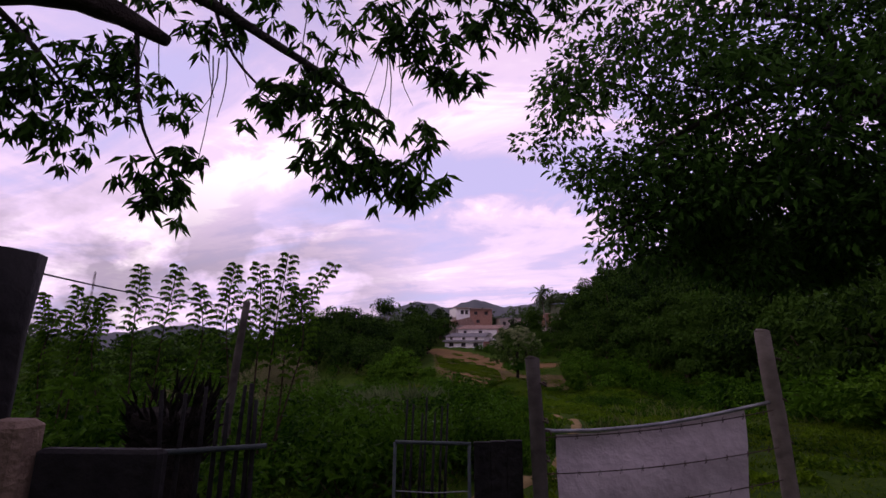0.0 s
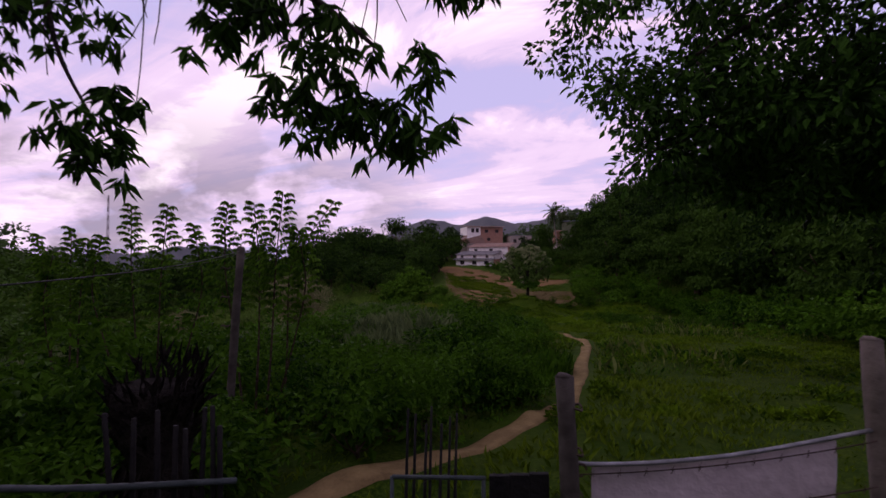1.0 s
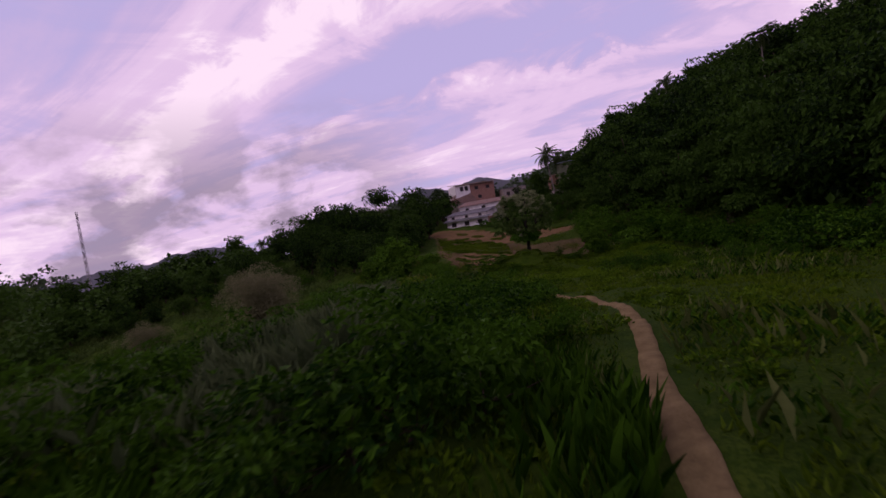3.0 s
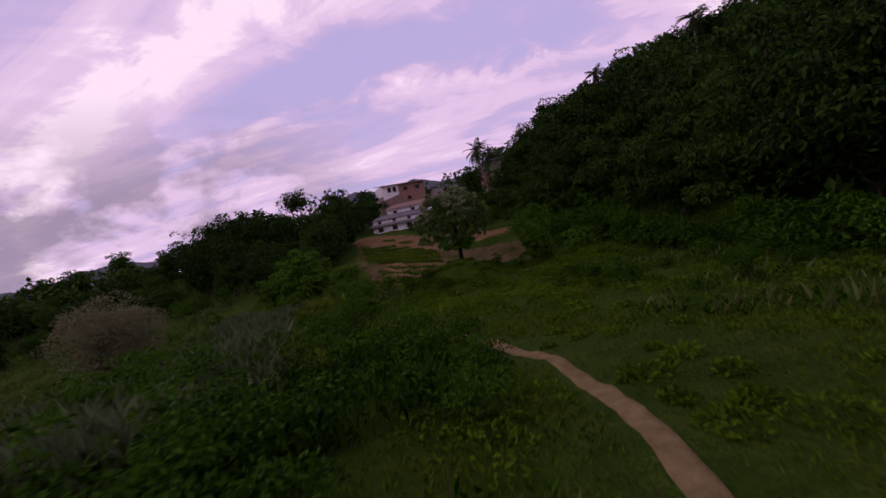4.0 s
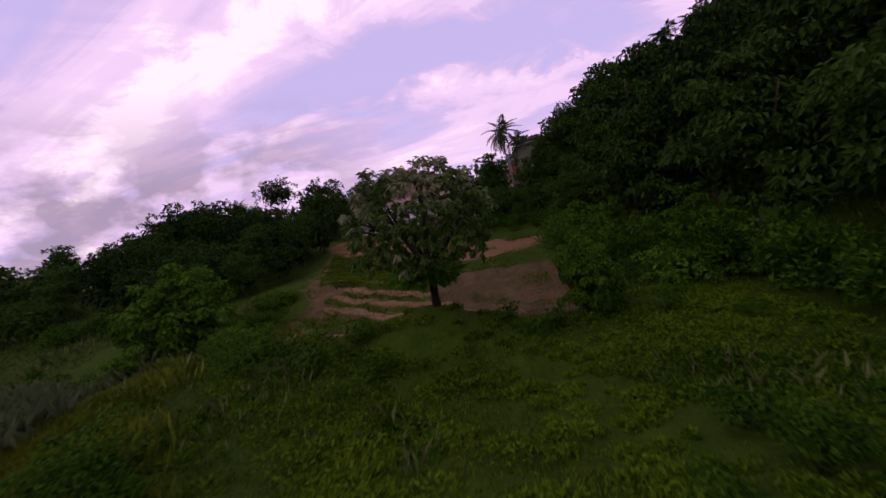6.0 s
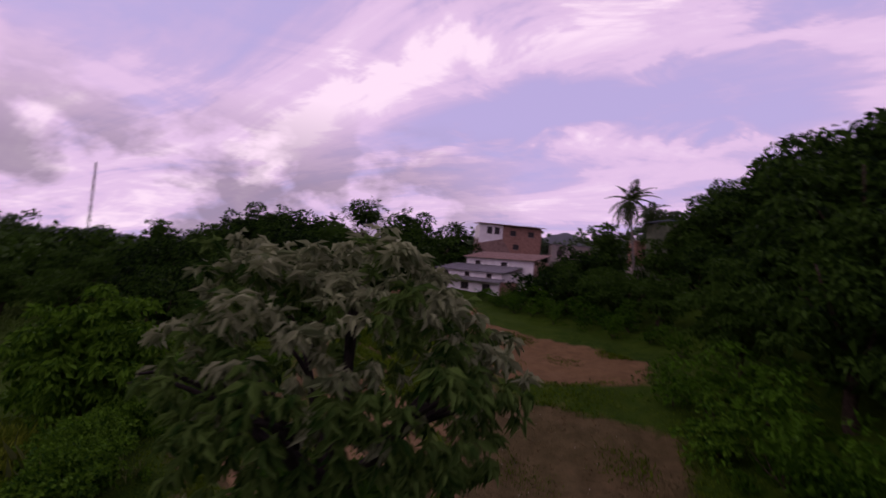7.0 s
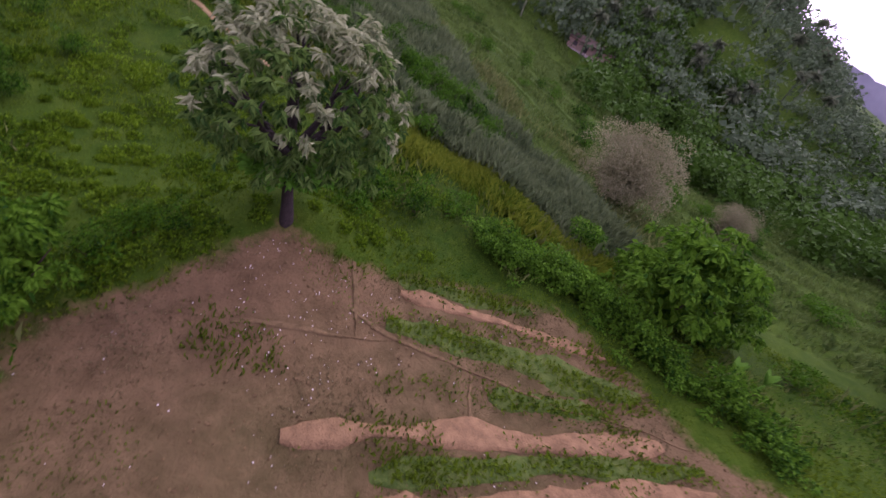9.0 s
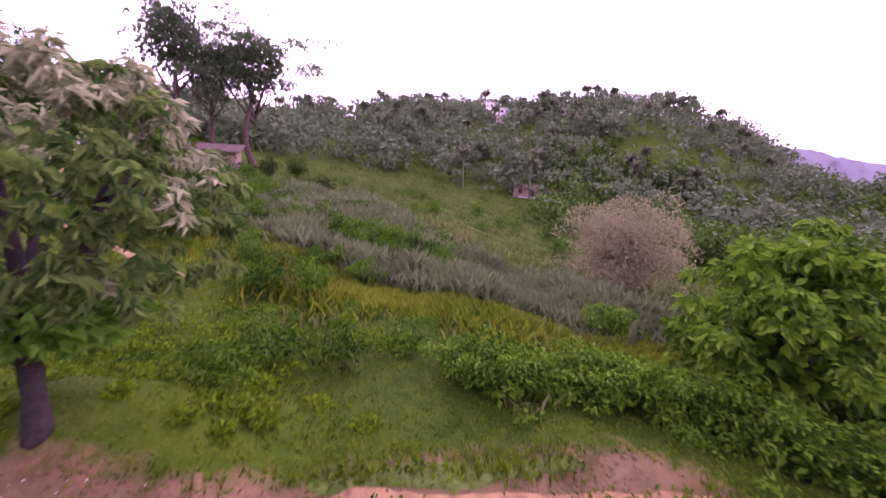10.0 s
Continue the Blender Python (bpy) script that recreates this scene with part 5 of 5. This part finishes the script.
# ---- the trees over the start ----
def hanging_tree():
    """The tree overhead: a thick limb from the left and hanging leaf sprays."""
    rng = np.random.default_rng(12)
    # drawn in toward the camera's start by .82 to fit its view
    ob = thing("overhanging_tree", "tree with a thick dark limb and hanging pointed leaves", "tree", toward_start(-5.6, 1.6, float(ground_z(-5.6, 1.6)), .82))
    o = np.array([-5.6, 1.6, float(ground_z(-5.6, 1.6))])
    wood = [tube(bend([(-5.6, 1.6, -1.0), (-5.5, 1.7, 1.8), (-5.0, 2.2, 3.6), (-4.3, 2.9, 4.45)], 12), [.42, .34, .26], 12, .1, 1),
            tube(bend([(-4.3, 2.9, 4.45), (-3.6, 3.3, 4.72), (-3.1, 3.45, 4.62), (-2.5, 3.5, 4.28)], 10), [.26, .15, .06], 9, .1, 2),
            tube(bend([(-3.7, 3.2, 4.7), (-2.9, 3.4, 5.0), (-2.1, 3.5, 4.66), (-1.5, 3.5, 4.22), (-.93, 3.5, 3.86), (-.45, 3.5, 3.45)], 14), [.09, .045, .012], 7, .08, 3),
            tube(bend([(-2.6, 3.5, 4.95), (-1.2, 3.4, 5.15), (.0, 3.5, 4.85), (.75, 3.5, 4.55)], 9), [.05, .012], 6, .08, 4),
            tube(bend([(-2.75, 3.45, 4.45), (-2.66, 3.5, 3.6), (-2.55, 3.5, 3.35), (-2.3, 3.5, 2.95)], 8), [.022, .008], 5, .08, 5),
            tube(bend([(-2.1, 3.5, 4.62), (-1.95, 3.5, 4.2), (-1.7, 3.5, 3.88), (-1.45, 3.5, 3.7)], 8), [.02, .008], 5, .08, 6),
            tube(bend([(-4.0, 3.1, 4.6), (-3.6, 3.4, 4.2), (-3.3, 3.5, 3.8)], 6), [.04, .012], 5, .08, 7)]
    for k in range(16):
        x = rng.uniform(-3.4, -.2)
        top = rng.uniform(3.9, 4.6)
        wood.append(tube(bend([(x, 3.5, top), (x + rng.normal() * .06, 3.5, top - .4), (x + rng.normal() * .15, 3.5, top - rng.uniform(.6, 1.1))], 5), [.006, .003], 4))
    v, f = join(*wood)
    part("trunk", sheet("trunk", v - o, f, M_DARKBARK, True), ob, "dark trunk and limbs")
    groups = [((-2.37, 3.5, 2.92), .36, .34), ((-2.2, 3.5, 3.2), .2, .12), ((-3.25, 3.5, 3.85), .62, .62), ((-3.55, 3.5, 3.6), .4, .3), ((-2.85, 3.5, 4.05), .4, .3), ((-3.3, 3.5, 3.35), .3, .14),
              ((-1.45, 3.5, 3.62), .34, .3), ((-1.1, 3.5, 3.72), .36, .34), ((-.88, 3.5, 3.12), .36, .36), ((-.55, 3.5, 2.98), .3, .3), ((-.22, 3.5, 2.98), .24, .26), ((-.14, 3.5, 3.35), .22, .14),
              ((.02, 3.5, 3.98), .27, .26), ((-.25, 3.5, 4.2), .34, .3), ((-1.1, 3.5, 4.2), .26, .14), ((-.46, 3.5, 4.55), .5, .36), ((.45, 3.5, 4.56), .4, .34), ((-2.3, 3.5, 3.65), .18, .09), ((-2.05, 3.5, 4.4), .3, .16),
              ((-3.9, 3.5, 4.3), .5, .3), ((-4.4, 3.4, 3.6), .5, .34), ((-1.5, 3.6, 4.9), .7, .4), ((.2, 3.6, 5.1), .7, .4), ((-2.9, 3.6, 5.1), .7, .35), ((-.7, 3.5, 3.5), .3, .22), ((1.0, 3.8, 4.95), .45, .3)]
    for mid, r, share in groups:
        n = int(share * 700)
        tips = max(6, n // 9)
        c = np.array(mid) + unit(rng.normal(size=(tips, 3))) * (r * rng.random((tips, 1)) ** .5) * [1, .75, .85]
        k = rng.integers(0, tips, n)
        a = rng.uniform(0, 6.28, n)
        way = np.stack([np.cos(a) * .75, np.sin(a) * .5, rng.uniform(-1.5, -.15, n)], 1)
        v, f = leaves(rng, c[k] + rng.normal(size=(n, 3)) * .02, way, .15, .036, .1)
        tagged(part("leaf_spray", sheet("leaf_spray", v - o, f, M_OVER), ob), kind="stuff")
    return ob


hanging_tree()


def shade_tree():
    """The big tree on the right of the start with fine dense leaves."""
    rng = np.random.default_rng(13)
    x0, y0 = 11.5, 9.6
    z0 = float(ground_z(x0, y0))
    o = np.array([x0, y0, z0])
    ob = thing("shade_tree", "large spreading tree with dense small dark leaves", "tree", spot(*o))
    wood = [tube(bend([(11.5, 9.6, z0 - .3), (11.3, 9.5, 2.5), (10.6, 9.2, 5.2), (9.4, 8.8, 7.3)], 12), [.5, .4, .25], 12, .1, 1),
            tube(bend([(10.9, 9.3, 4.6), (9.2, 8.7, 6.9), (7.6, 8.5, 7.3), (6.0, 8.5, 6.6), (4.2, 8.4, 5.6)], 14), [.26, .12, .03], 9, .1, 2),
            tube(bend([(8.0, 8.5, 7.3), (8.4, 8.5, 8.4), (7.3, 8.5, 8.8), (5.2, 8.4, 8.6)], 9), [.12, .03], 7, .1, 3),
            tube(bend([(9.4, 8.8, 7.0), (7.5, 9.0, 5.9), (5.4, 8.8, 4.7), (3.4, 8.5, 3.9)], 10), [.12, .02], 7, .1, 4)]
    for k in range(22):
        s = np.array([rng.uniform(4, 9), 8.6, rng.uniform(4.6, 7.6)])
        e = s + [rng.uniform(-1.9, .4), rng.normal() * .7, rng.uniform(-1.1, 1.0)]
        wood.append(tube(bend([s, (s + e) / 2 + [0, 0, .15], e], 5), [.03, .006], 5))
    v, f = join(*wood)
    part("trunk", sheet("trunk", v - o, f, M_DARKBARK, True), ob, "dark trunk and spreading limbs")
    clumps = 360
    u = unit(rng.normal(size=(clumps, 3)))
    c = np.array([7.4, 9.2, 6.6]) + u * [5.9, 3.0, 3.7] * (.35 + .65 * rng.random((clumps, 1)) ** .6)
    c = c[(c[:, 2] > 2.6 + .05 * c[:, 0]) & (c[:, 0] > 1.35 + .3 * rng.random(len(c)))]
    low = np.array([6.4, 8.9, 4.3]) + unit(rng.normal(size=(110, 3))) * [3.7, 1.8, 1.6] * (.3 + .7 * rng.random((110, 1)) ** .6)
    c = np.concatenate([c, low[low[:, 0] > 2.7]])
    part_of = np.array_split(rng.permutation(len(c)), 6)
    part_of.append(np.flatnonzero((c[:, 2] < 5.6) & (c[:, 0] > 3.6)))
    for rows in part_of:
        n = 5400
        k = rows[rng.integers(0, len(rows), n)]
        d = unit(rng.normal(size=(n, 3)))
        at = c[k] + d * (.56 * rng.random(n) ** .45)[:, None] * [1, 1, .7]
        way = d + rng.normal(size=(n, 3)) * .5 + [0, 0, -.6]
        v, f = leaves(rng, at, way, .19, .085, .1)
        part("foliage", sheet("foliage", v - o, f, M_OVER), ob)
    return ob


shade_tree()
for x, y, s in [(-8.5, 3.5, .3), (-11, 10, .3), (-15, 6, .4), (-7, -5, .8), (-17, 14, .4), (-20, 3, .5), (6, -6, 1.1), (0, -9, 1.2), (-4, -7, 1.1), (12, -4, 1.1), (15, 5, .9)]:
    stand(MODELS[int(rng.integers(4))], x, y, s, rng.uniform(0, 360), group="trees behind the start", label="dark green tree near the fence")


# takes the far wood's leaf colours, with their painted haze
airy_tree = tree_model("airy_tree", "tall airy tree behind the hut by the fence", M_FAR_HAZED, 66, 6000, (3.3, 3.1, 3.6), 80, 8.2, .27, .12, girth=.2, droop=.2, core=.3, ragged=.3, clump=.2)
airy_tree.matrix_basis = spot(-13.2, -4.0, float(height(-13.2, -4.0)) - .1, 20, 1.25)
tagged(copy_thing(airy_tree, spot(-9.2, -4.6, float(height(-9.2, -4.6)) - .1, 200, (1.1, 1.1, 1.25))), "tall dark tree with open branches near the fence")
tagged(copy_thing(airy_tree, spot(-17.4, -2.2, float(height(-17.4, -2.2)) - .1, 100, (1.4, 1.4, 1.2))), "dark open-branched tree beside the hut")


# ---- undergrowth ----
def tufts(name, label, material, seed, n, pick, long, wide, spread=.5, lift=0.0):
    rng = np.random.default_rng(seed)
    x, y = pick(rng, n)
    n = len(x)
    a = rng.uniform(0, 6.28, n)
    at = np.stack([x, y, ground_z(x, y) + lift * rng.random(n) - .02], 1)
    way = np.stack([np.cos(a) * spread, np.sin(a) * spread, rng.uniform(.45, 1, n)], 1)
    size = long * (.6 + .8 * (np.sin(x * .9 + 2 * np.sin(y * .5)) * .5 + .5))
    return tagged(new(name, sheet(name, *leaves(rng, at, way, size, wide), material)), label, "undergrowth", kind="stuff")


def open_ground(x, y):
    """Away from the path, the field and the bank."""
    line = np.array(PATH_LINE)
    near = np.min([np.hypot(x - a, y - b) for a, b in bend([(p, q, 0) for p, q in line], 60)[:, :2]], 0)
    return (near > .42) & (inside(x, y, FIELD_EDGE) < .25) & (inside(x, y, BANK_EDGE) < .3)


def meadow(rng, n):
    x, y = rng.uniform(-12, 20, n), rng.uniform(2.8, 62, n)
    ok = open_ground(x, y)
    return x[ok], y[ok]


def patches(rng, n):
    x, y = rng.uniform(-16, 24, n), rng.uniform(2.8, 64, n)
    ok = open_ground(x, y) & (np.sin(x * .55 + 1.3 * np.sin(y * .31)) + np.sin(y * .47 + x * .2) > .75) & ((y > 6.5) | (x < -2.5))
    return x[ok], y[ok]


def sprouts(rng, n):
    x, y = rng.uniform(-3, 15, n), rng.uniform(46, 76, n)
    ok = ((inside(x, y, FIELD_EDGE) > 0) | (inside(x, y, BANK_EDGE) > 0)) & (np.sin(x * 1.7 + y) + np.sin(y * 1.3 - x * .6) > 1.05 + rng.normal(size=n) * .35)
    return x[ok], y[ok]


def green_rows(rng, n):
    x, y = rng.uniform(-2.2, 7, n), rng.uniform(48, 72, n)
    c = .5 * x + .85 * y
    ok = (inside(x, y, FIELD_EDGE) > .1) & (x < 6.6) & (np.min([np.abs(c - o) for o in (44.75, 46.75, 51.5, 52.7, 54.0, 55.4, 56.8, 58.4, 60.0)], 0) < .36)
    return x[ok], y[ok]


def stubble_ground(rng, n):
    x, y = rng.uniform(-3, 15, n), rng.uniform(46, 76, n)
    blotch = np.sin(x * 1.1 + 1.4 * np.sin(y * .8)) + np.sin(y * 1.5 - x * .7) + rng.normal(size=n) * .5
    ok = (inside(x, y, FIELD_EDGE) > .05) & (blotch > .1)
    return x[ok], y[ok]


def mounds(seed, count, per, x0=-7, x1=19, y0=7, y1=49):
    """Low rounded clumps of weeds over the meadow."""
    rng = np.random.default_rng(seed)
    x, y = rng.uniform(x0, x1, count * 2), rng.uniform(y0, y1, count * 2)
    ok = open_ground(x, y) & (inside(x, y, FIELD_EDGE) < -.3)
    x, y = x[ok][:count], y[ok][:count]
    n = len(x)
    size = rng.uniform(.25, .8, n) * (.7 + .3 * np.sin(x * .5 + y * .3))
    k = np.repeat(np.arange(n), per)
    d = unit(rng.normal(size=(len(k), 3)))
    d[:, 2] = np.abs(d[:, 2])
    at = np.stack([x[k], y[k], ground_z(x[k], y[k]) - .03], 1) + d * size[k][:, None] * [1, 1, .5] * (.75 + .3 * rng.random((len(k), 1)))
    way = d * [.7, .7, .4] + rng.normal(size=(len(k), 3)) * .5
    v, f = leaves(rng, at, way, .13, .06, .1, d, .4)
    tagged(new("weed_mounds", sheet("weed_mounds", v, f, M_WEED)), "rounded clumps of lush green weeds in the meadow", "undergrowth", kind="stuff")


mounds(61, 560, 150)
mounds(62, 330, 150, 3, 18, 35, 48)
tufts("meadow_plants", "low green weeds and grass covering the meadow", M_GRASS, 51, 170000, meadow, .115, .034)
tufts("tall_weeds", "patches of taller dark weeds in the meadow", M_SHRUB, 52, 80000, patches, .17, .05, .6, .2)
tufts("dry_grass", "pale dry grass stalks among the weeds", M_DRYGRASS, 53, 16000, patches, .42, .02, .3)
tufts("field_stubble", "short dull stubble and dead grass on the soil", M_STUBBLE, 57, 90000, stubble_ground, .07, .022, .6)
tufts("field_weeds", "sparse weeds growing on the bare soil", M_GRASS, 54, 60000, sprouts, .16, .03, .25)
tufts("bed_plants", "rows of young green plants on the beds", M_GRASS, 55, 16000, green_rows, .13, .05, .5, .06)


def reeds(rng, n):
    x, y = rng.uniform(-4, 3.2, n), rng.uniform(8.5, 25, n)
    edge = np.interp(y, [8, 12, 14.3, 16.8, 19.4, 23, 25], [1.0, 2.9, 3.4, 3.9, 4.3, 4.5, 4.4])
    ok = (x < edge) & (np.sin(x * 1.1 + y * .4) + np.sin(y * .9 - x * .3) + rng.normal(size=n) * .6 > .1)
    return x[ok], y[ok]


tufts("tall_grass", "tall dark green grass stalks beside the path", M_SHRUB, 57, 16000, reeds, .45, .022, .3)


def slope_cover(rng, n):
    x, y = rng.uniform(-70, -14, n), rng.uniform(-20, 75, n)
    return x, y


def straw(rng, n):
    x, y = rng.uniform(-24, 0, n), rng.uniform(16, 50, n)
    ok = open_ground(x, y) & (np.sin(x * .35 + y * .25) + np.sin(y * .4 - x * .15) + rng.normal(size=n) * .5 > .3)
    return x[ok], y[ok]


def scrub(rng, n):
    """The grey-green scrub beyond the meadow's crest."""
    y = rng.uniform(14, 50, n)
    near = np.interp(y, [14, 24, 32, 41.5, 46, 50], [-.5, -1.0, -2.5, -5.0, -6.4, -7.6])
    far = np.interp(y, [14, 18, 30, 40.7, 50], [-22, -19.5, -16.5, -12.3, -9.5])
    x = far + (near - far) * rng.random(n) + rng.normal(size=n) * .35 + .7 * np.sin(y * 1.1) * np.sin(y * .43)
    return x, y + 1.3 * np.sin(x * .9) + rng.normal(size=n) * .5


def crest(rng, n):
    """Tall yellow-green grass along the meadow's crest."""
    y = rng.uniform(27, 50.5, n)
    x = np.interp(y, [27, 32, 41.5, 46, 50.5], [.4, -.6, -3.3, -4.9, -5.8]) + rng.normal(size=n) * np.interp(y, [27, 50], [1.5, .9])
    ok = open_ground(x, y)
    return x[ok], y[ok]


tufts("slope_scrub", "grey-green scrub on the slope beyond the meadow", M_SCRUB, 59, 46000, scrub, .7, .12, .35, .55)
tufts("crest_grass", "tall yellow-green grass along the meadow's crest", M_CREST, 60, 26000, crest, .5, .05, .4)
for k, (line, wide) in enumerate([([(-18, 14), (-19.5, 18), (-17.5, 27), (-15, 33)], .5), ([(-24, 8), (-27, 17), (-25, 29), (-22, 38)], .9), ([(-30, 6), (-32, 18), (-31, 30), (-28, 42)], .8), ([(-35, 6), (-38, 18), (-37, 31), (-34, 44)], .9)]):
    bank = strip("terrace_bank", line, wide, .14, M_BANK if k else M_PALEBANK, 60, .7, .25, 70 + k, .2)
    tagged(new("terrace_bank", bank), "grassy earth bank edging a terrace on the valley slope" if k else "worn pale grass track along the slope", "terrace", "terraces of the valley slope")


tufts("slope_straw", "tall pale dry grass on the slope", M_DRYGRASS, 58, 26000, straw, .6, .03, .35)
tufts("slope_plants", "rough green grass on the valley slope", M_SLOPE, 56, 45000, slope_cover, .45, .16)


SHRUB = []
for k, (r, n) in enumerate([((.75, .75, .6), 640), ((.95, .85, .5), 720), ((.6, .6, .75), 560)]):
    rs = np.random.default_rng(90 + k)
    ob = thing("shrub", "leafy dark green shrub in the meadow", "shrub")
    v, f = limbs(rs, (0, 0, -.1), (0, 0, .25), np.array(r) * .9, 4, .03, 3)
    part("stem", sheet("stem", v, f, M_BARK), ob)
    v, f = crown(rs, n, r, 15, .12, .055, .3, .55, clump=.4, under=.15)
    part("foliage", sheet("foliage", v + [0, 0, r[2] * .85], f, M_SHRUB), ob)
    ob.matrix_basis = spot(-12 - k, 30 + 2 * k, float(ground_z(-12 - k, 30 + 2 * k)))
    SHRUB.append(ob)
HEDGE = []
for k, (r, n) in enumerate([((.85, .8, .62), 1100), ((.95, .8, .55), 1150)]):
    rs = np.random.default_rng(95 + k)
    ob = thing("hedge_bush", "bright leafy hedge bush along the field", "bush", group="hedge of the field")
    v, f = limbs(rs, (0, 0, -.1), (0, 0, .25), np.array(r) * .9, 5, .03, 5)
    part("stem", sheet("stem", v, f, M_BARK), ob)
    v, f = crown(rs, n, r, 20, .145, .075, .35, .55, clump=.34, under=.15)
    part("foliage", sheet("foliage", v + [0, 0, r[2] * .8], f, M_GREEN), ob)
    ob.matrix_basis = spot(-6 - k, 49 - k, float(ground_z(-6 - k, 49 - k)))
    HEDGE.append(ob)


def hedge(x, y, s, label="", group=""):
    ob = copy_thing(HEDGE[int(rng.integers(2))], spot(x, y, float(ground_z(x, y)) - .05, rng.uniform(0, 360), (s * rng.uniform(.85, 1.2), s * rng.uniform(.85, 1.2), s)))
    return tagged(ob, label, "", group)


def shrub(x, y, s, label=""):
    ob = copy_thing(SHRUB[int(rng.integers(3))], spot(x, y, float(ground_z(x, y)) - .05, rng.uniform(0, 360), (s * rng.uniform(.85, 1.2), s * rng.uniform(.85, 1.2), s)))
    return tagged(ob, label, "", "shrubs of the meadow")


count = 0
while count < 185:  # the overgrown slope left of the path
    x, y = rng.uniform(-10, 4.3), rng.uniform(8.5, 41)
    edge = float(np.interp(y, [8, 10, 14, 19, 24, 28, 32, 36, 41], [-.4, 1.0, 2.3, 3.8, 4.1, 3.3, 2.3, 1.2, .2]))
    if x < edge:
        shrub(x, y, rng.uniform(.7, 1.15) * (1 if x > -4 else 1.15))
        count += 1
for x, y, s in [(3.9, 22.6, .55), (3.95, 24.0, .6), (4.0, 25.4, .65), (4.0, 26.8, .7), (3.6, 28.2, .8)]:  # thick weeds at the path's bend
    shrub(x, y, s, "thick dark weeds beside the trodden path")
for k in range(34):  # the weeds behind the gate
    y = rng.uniform(4.5, 9.0)
    edge = float(np.interp(y, [4.5, 5.2, 6.25, 7.1, 8.05, 9.0], [-1.9, -1.3, -.5, .1, .8, 1.3]))
    shrub(edge - 3.0 * rng.random() ** 1.5, y, rng.uniform(.55, .85), "thick dark weeds behind the gate")
for k in range(26):  # the hedge along the field's western edge
    s = k / 25
    x, y = np.interp(s, [0, .25, .5, .75, 1], [-.4, -1.8, -3.2, -3.2, -2.2]), np.interp(s, [0, .25, .5, .75, 1], [48.2, 49.4, 51.4, 54.4, 58.4])
    hedge(float(x) + rng.normal() * .25, float(y) + rng.normal() * .25, rng.uniform(.6, 1.05))
for k in range(44):  # bushes at the foot of the wood
    y = 16 + k
    x = float(np.interp(y, [16, 24, 34, 44, 52, 60], [15.5, 17.5, 19.5, 19.5, 18.5, 15.5])) + rng.normal() * .6
    if k % 5:
        shrub(x, y + rng.normal() * .4, rng.uniform(1.3, 2.2), "dark leafy bush at the foot of the wood")
    else:
        hedge(x - .6, y, rng.uniform(.9, 1.5), "yellow-green leafy bush at the foot of the wood", "bushes of the wood's edge")
for x, y, s in [(17.0, 48.4, 1.35), (18.8, 47.5, 1.3), (18.0, 48.9, 1.1)]:
    hedge(x, y, s, "yellow-green leafy bush at the foot of the wood", "bushes of the wood's edge")
for k in range(18):  # the thicket behind the stump
    shrub(-4.0 - .26 * k + rng.normal() * .3, 6.0 + .9 * (k % 3) + .08 * k, rng.uniform(1.0, 1.35), "dense dark shrub of the thicket by the fence")
for k in range(46):  # scattered over the meadow and the slope
    x, y = rng.uniform(10, 19), rng.uniform(26, 56)
    if float(inside(x, y, FIELD_EDGE)) < -.4:
        shrub(x, y, rng.uniform(.45, .8), "low weedy bush on the meadow")
for k in range(60):
    x, y = rng.uniform(-36, -8), rng.uniform(4, 66)
    if x < -23 or y > 52 or k % 6 == 0:
        shrub(x, y, rng.uniform(.8, 1.6), "bush on the slope down to the valley")
for x, y, s in [(-7.6, 4.6, 1.3), (-10.6, 5.2, 1.6), (-12.8, 4.8, 1.2)]:
    shrub(x, y, s, "dark bush in front of the hut")
for x, y, s in [(3.0, 44.8, 1.0), (4.2, 45.6, .8), (1.6, 45.6, 1.0), (0, 46.0, .9), (9.4, 45.6, .6), (11, 45.8, .7), (5, 43.2, .6), (6.6, 76.5, .8), (8.0, 75.4, .9), (9.4, 74.2, .9), (4.9, 79.0, .8), (6.0, 78.2, 1.1), (7.3, 77.4, 1.3), (8.6, 76.6, 1.4), (10.0, 75.6, 1.4), (11.4, 74.4, 1.3), (12.8, 73.2, 1.4), (14.2, 72.0, 1.4), (15.6, 70.8, 1.4), (9.2, 78.6, 1.3), (11.8, 77.6, 1.4), (7.4, 79.8, 1.0), (11.0, 72.8, .9), (12.8, 71.2, .9), (14.5, 69.6, 1.0), (16.3, 68.0, 1.0), (17.0, 65, 1.1)]:
    shrub(x, y, s, "leafy bush at the field's edge")
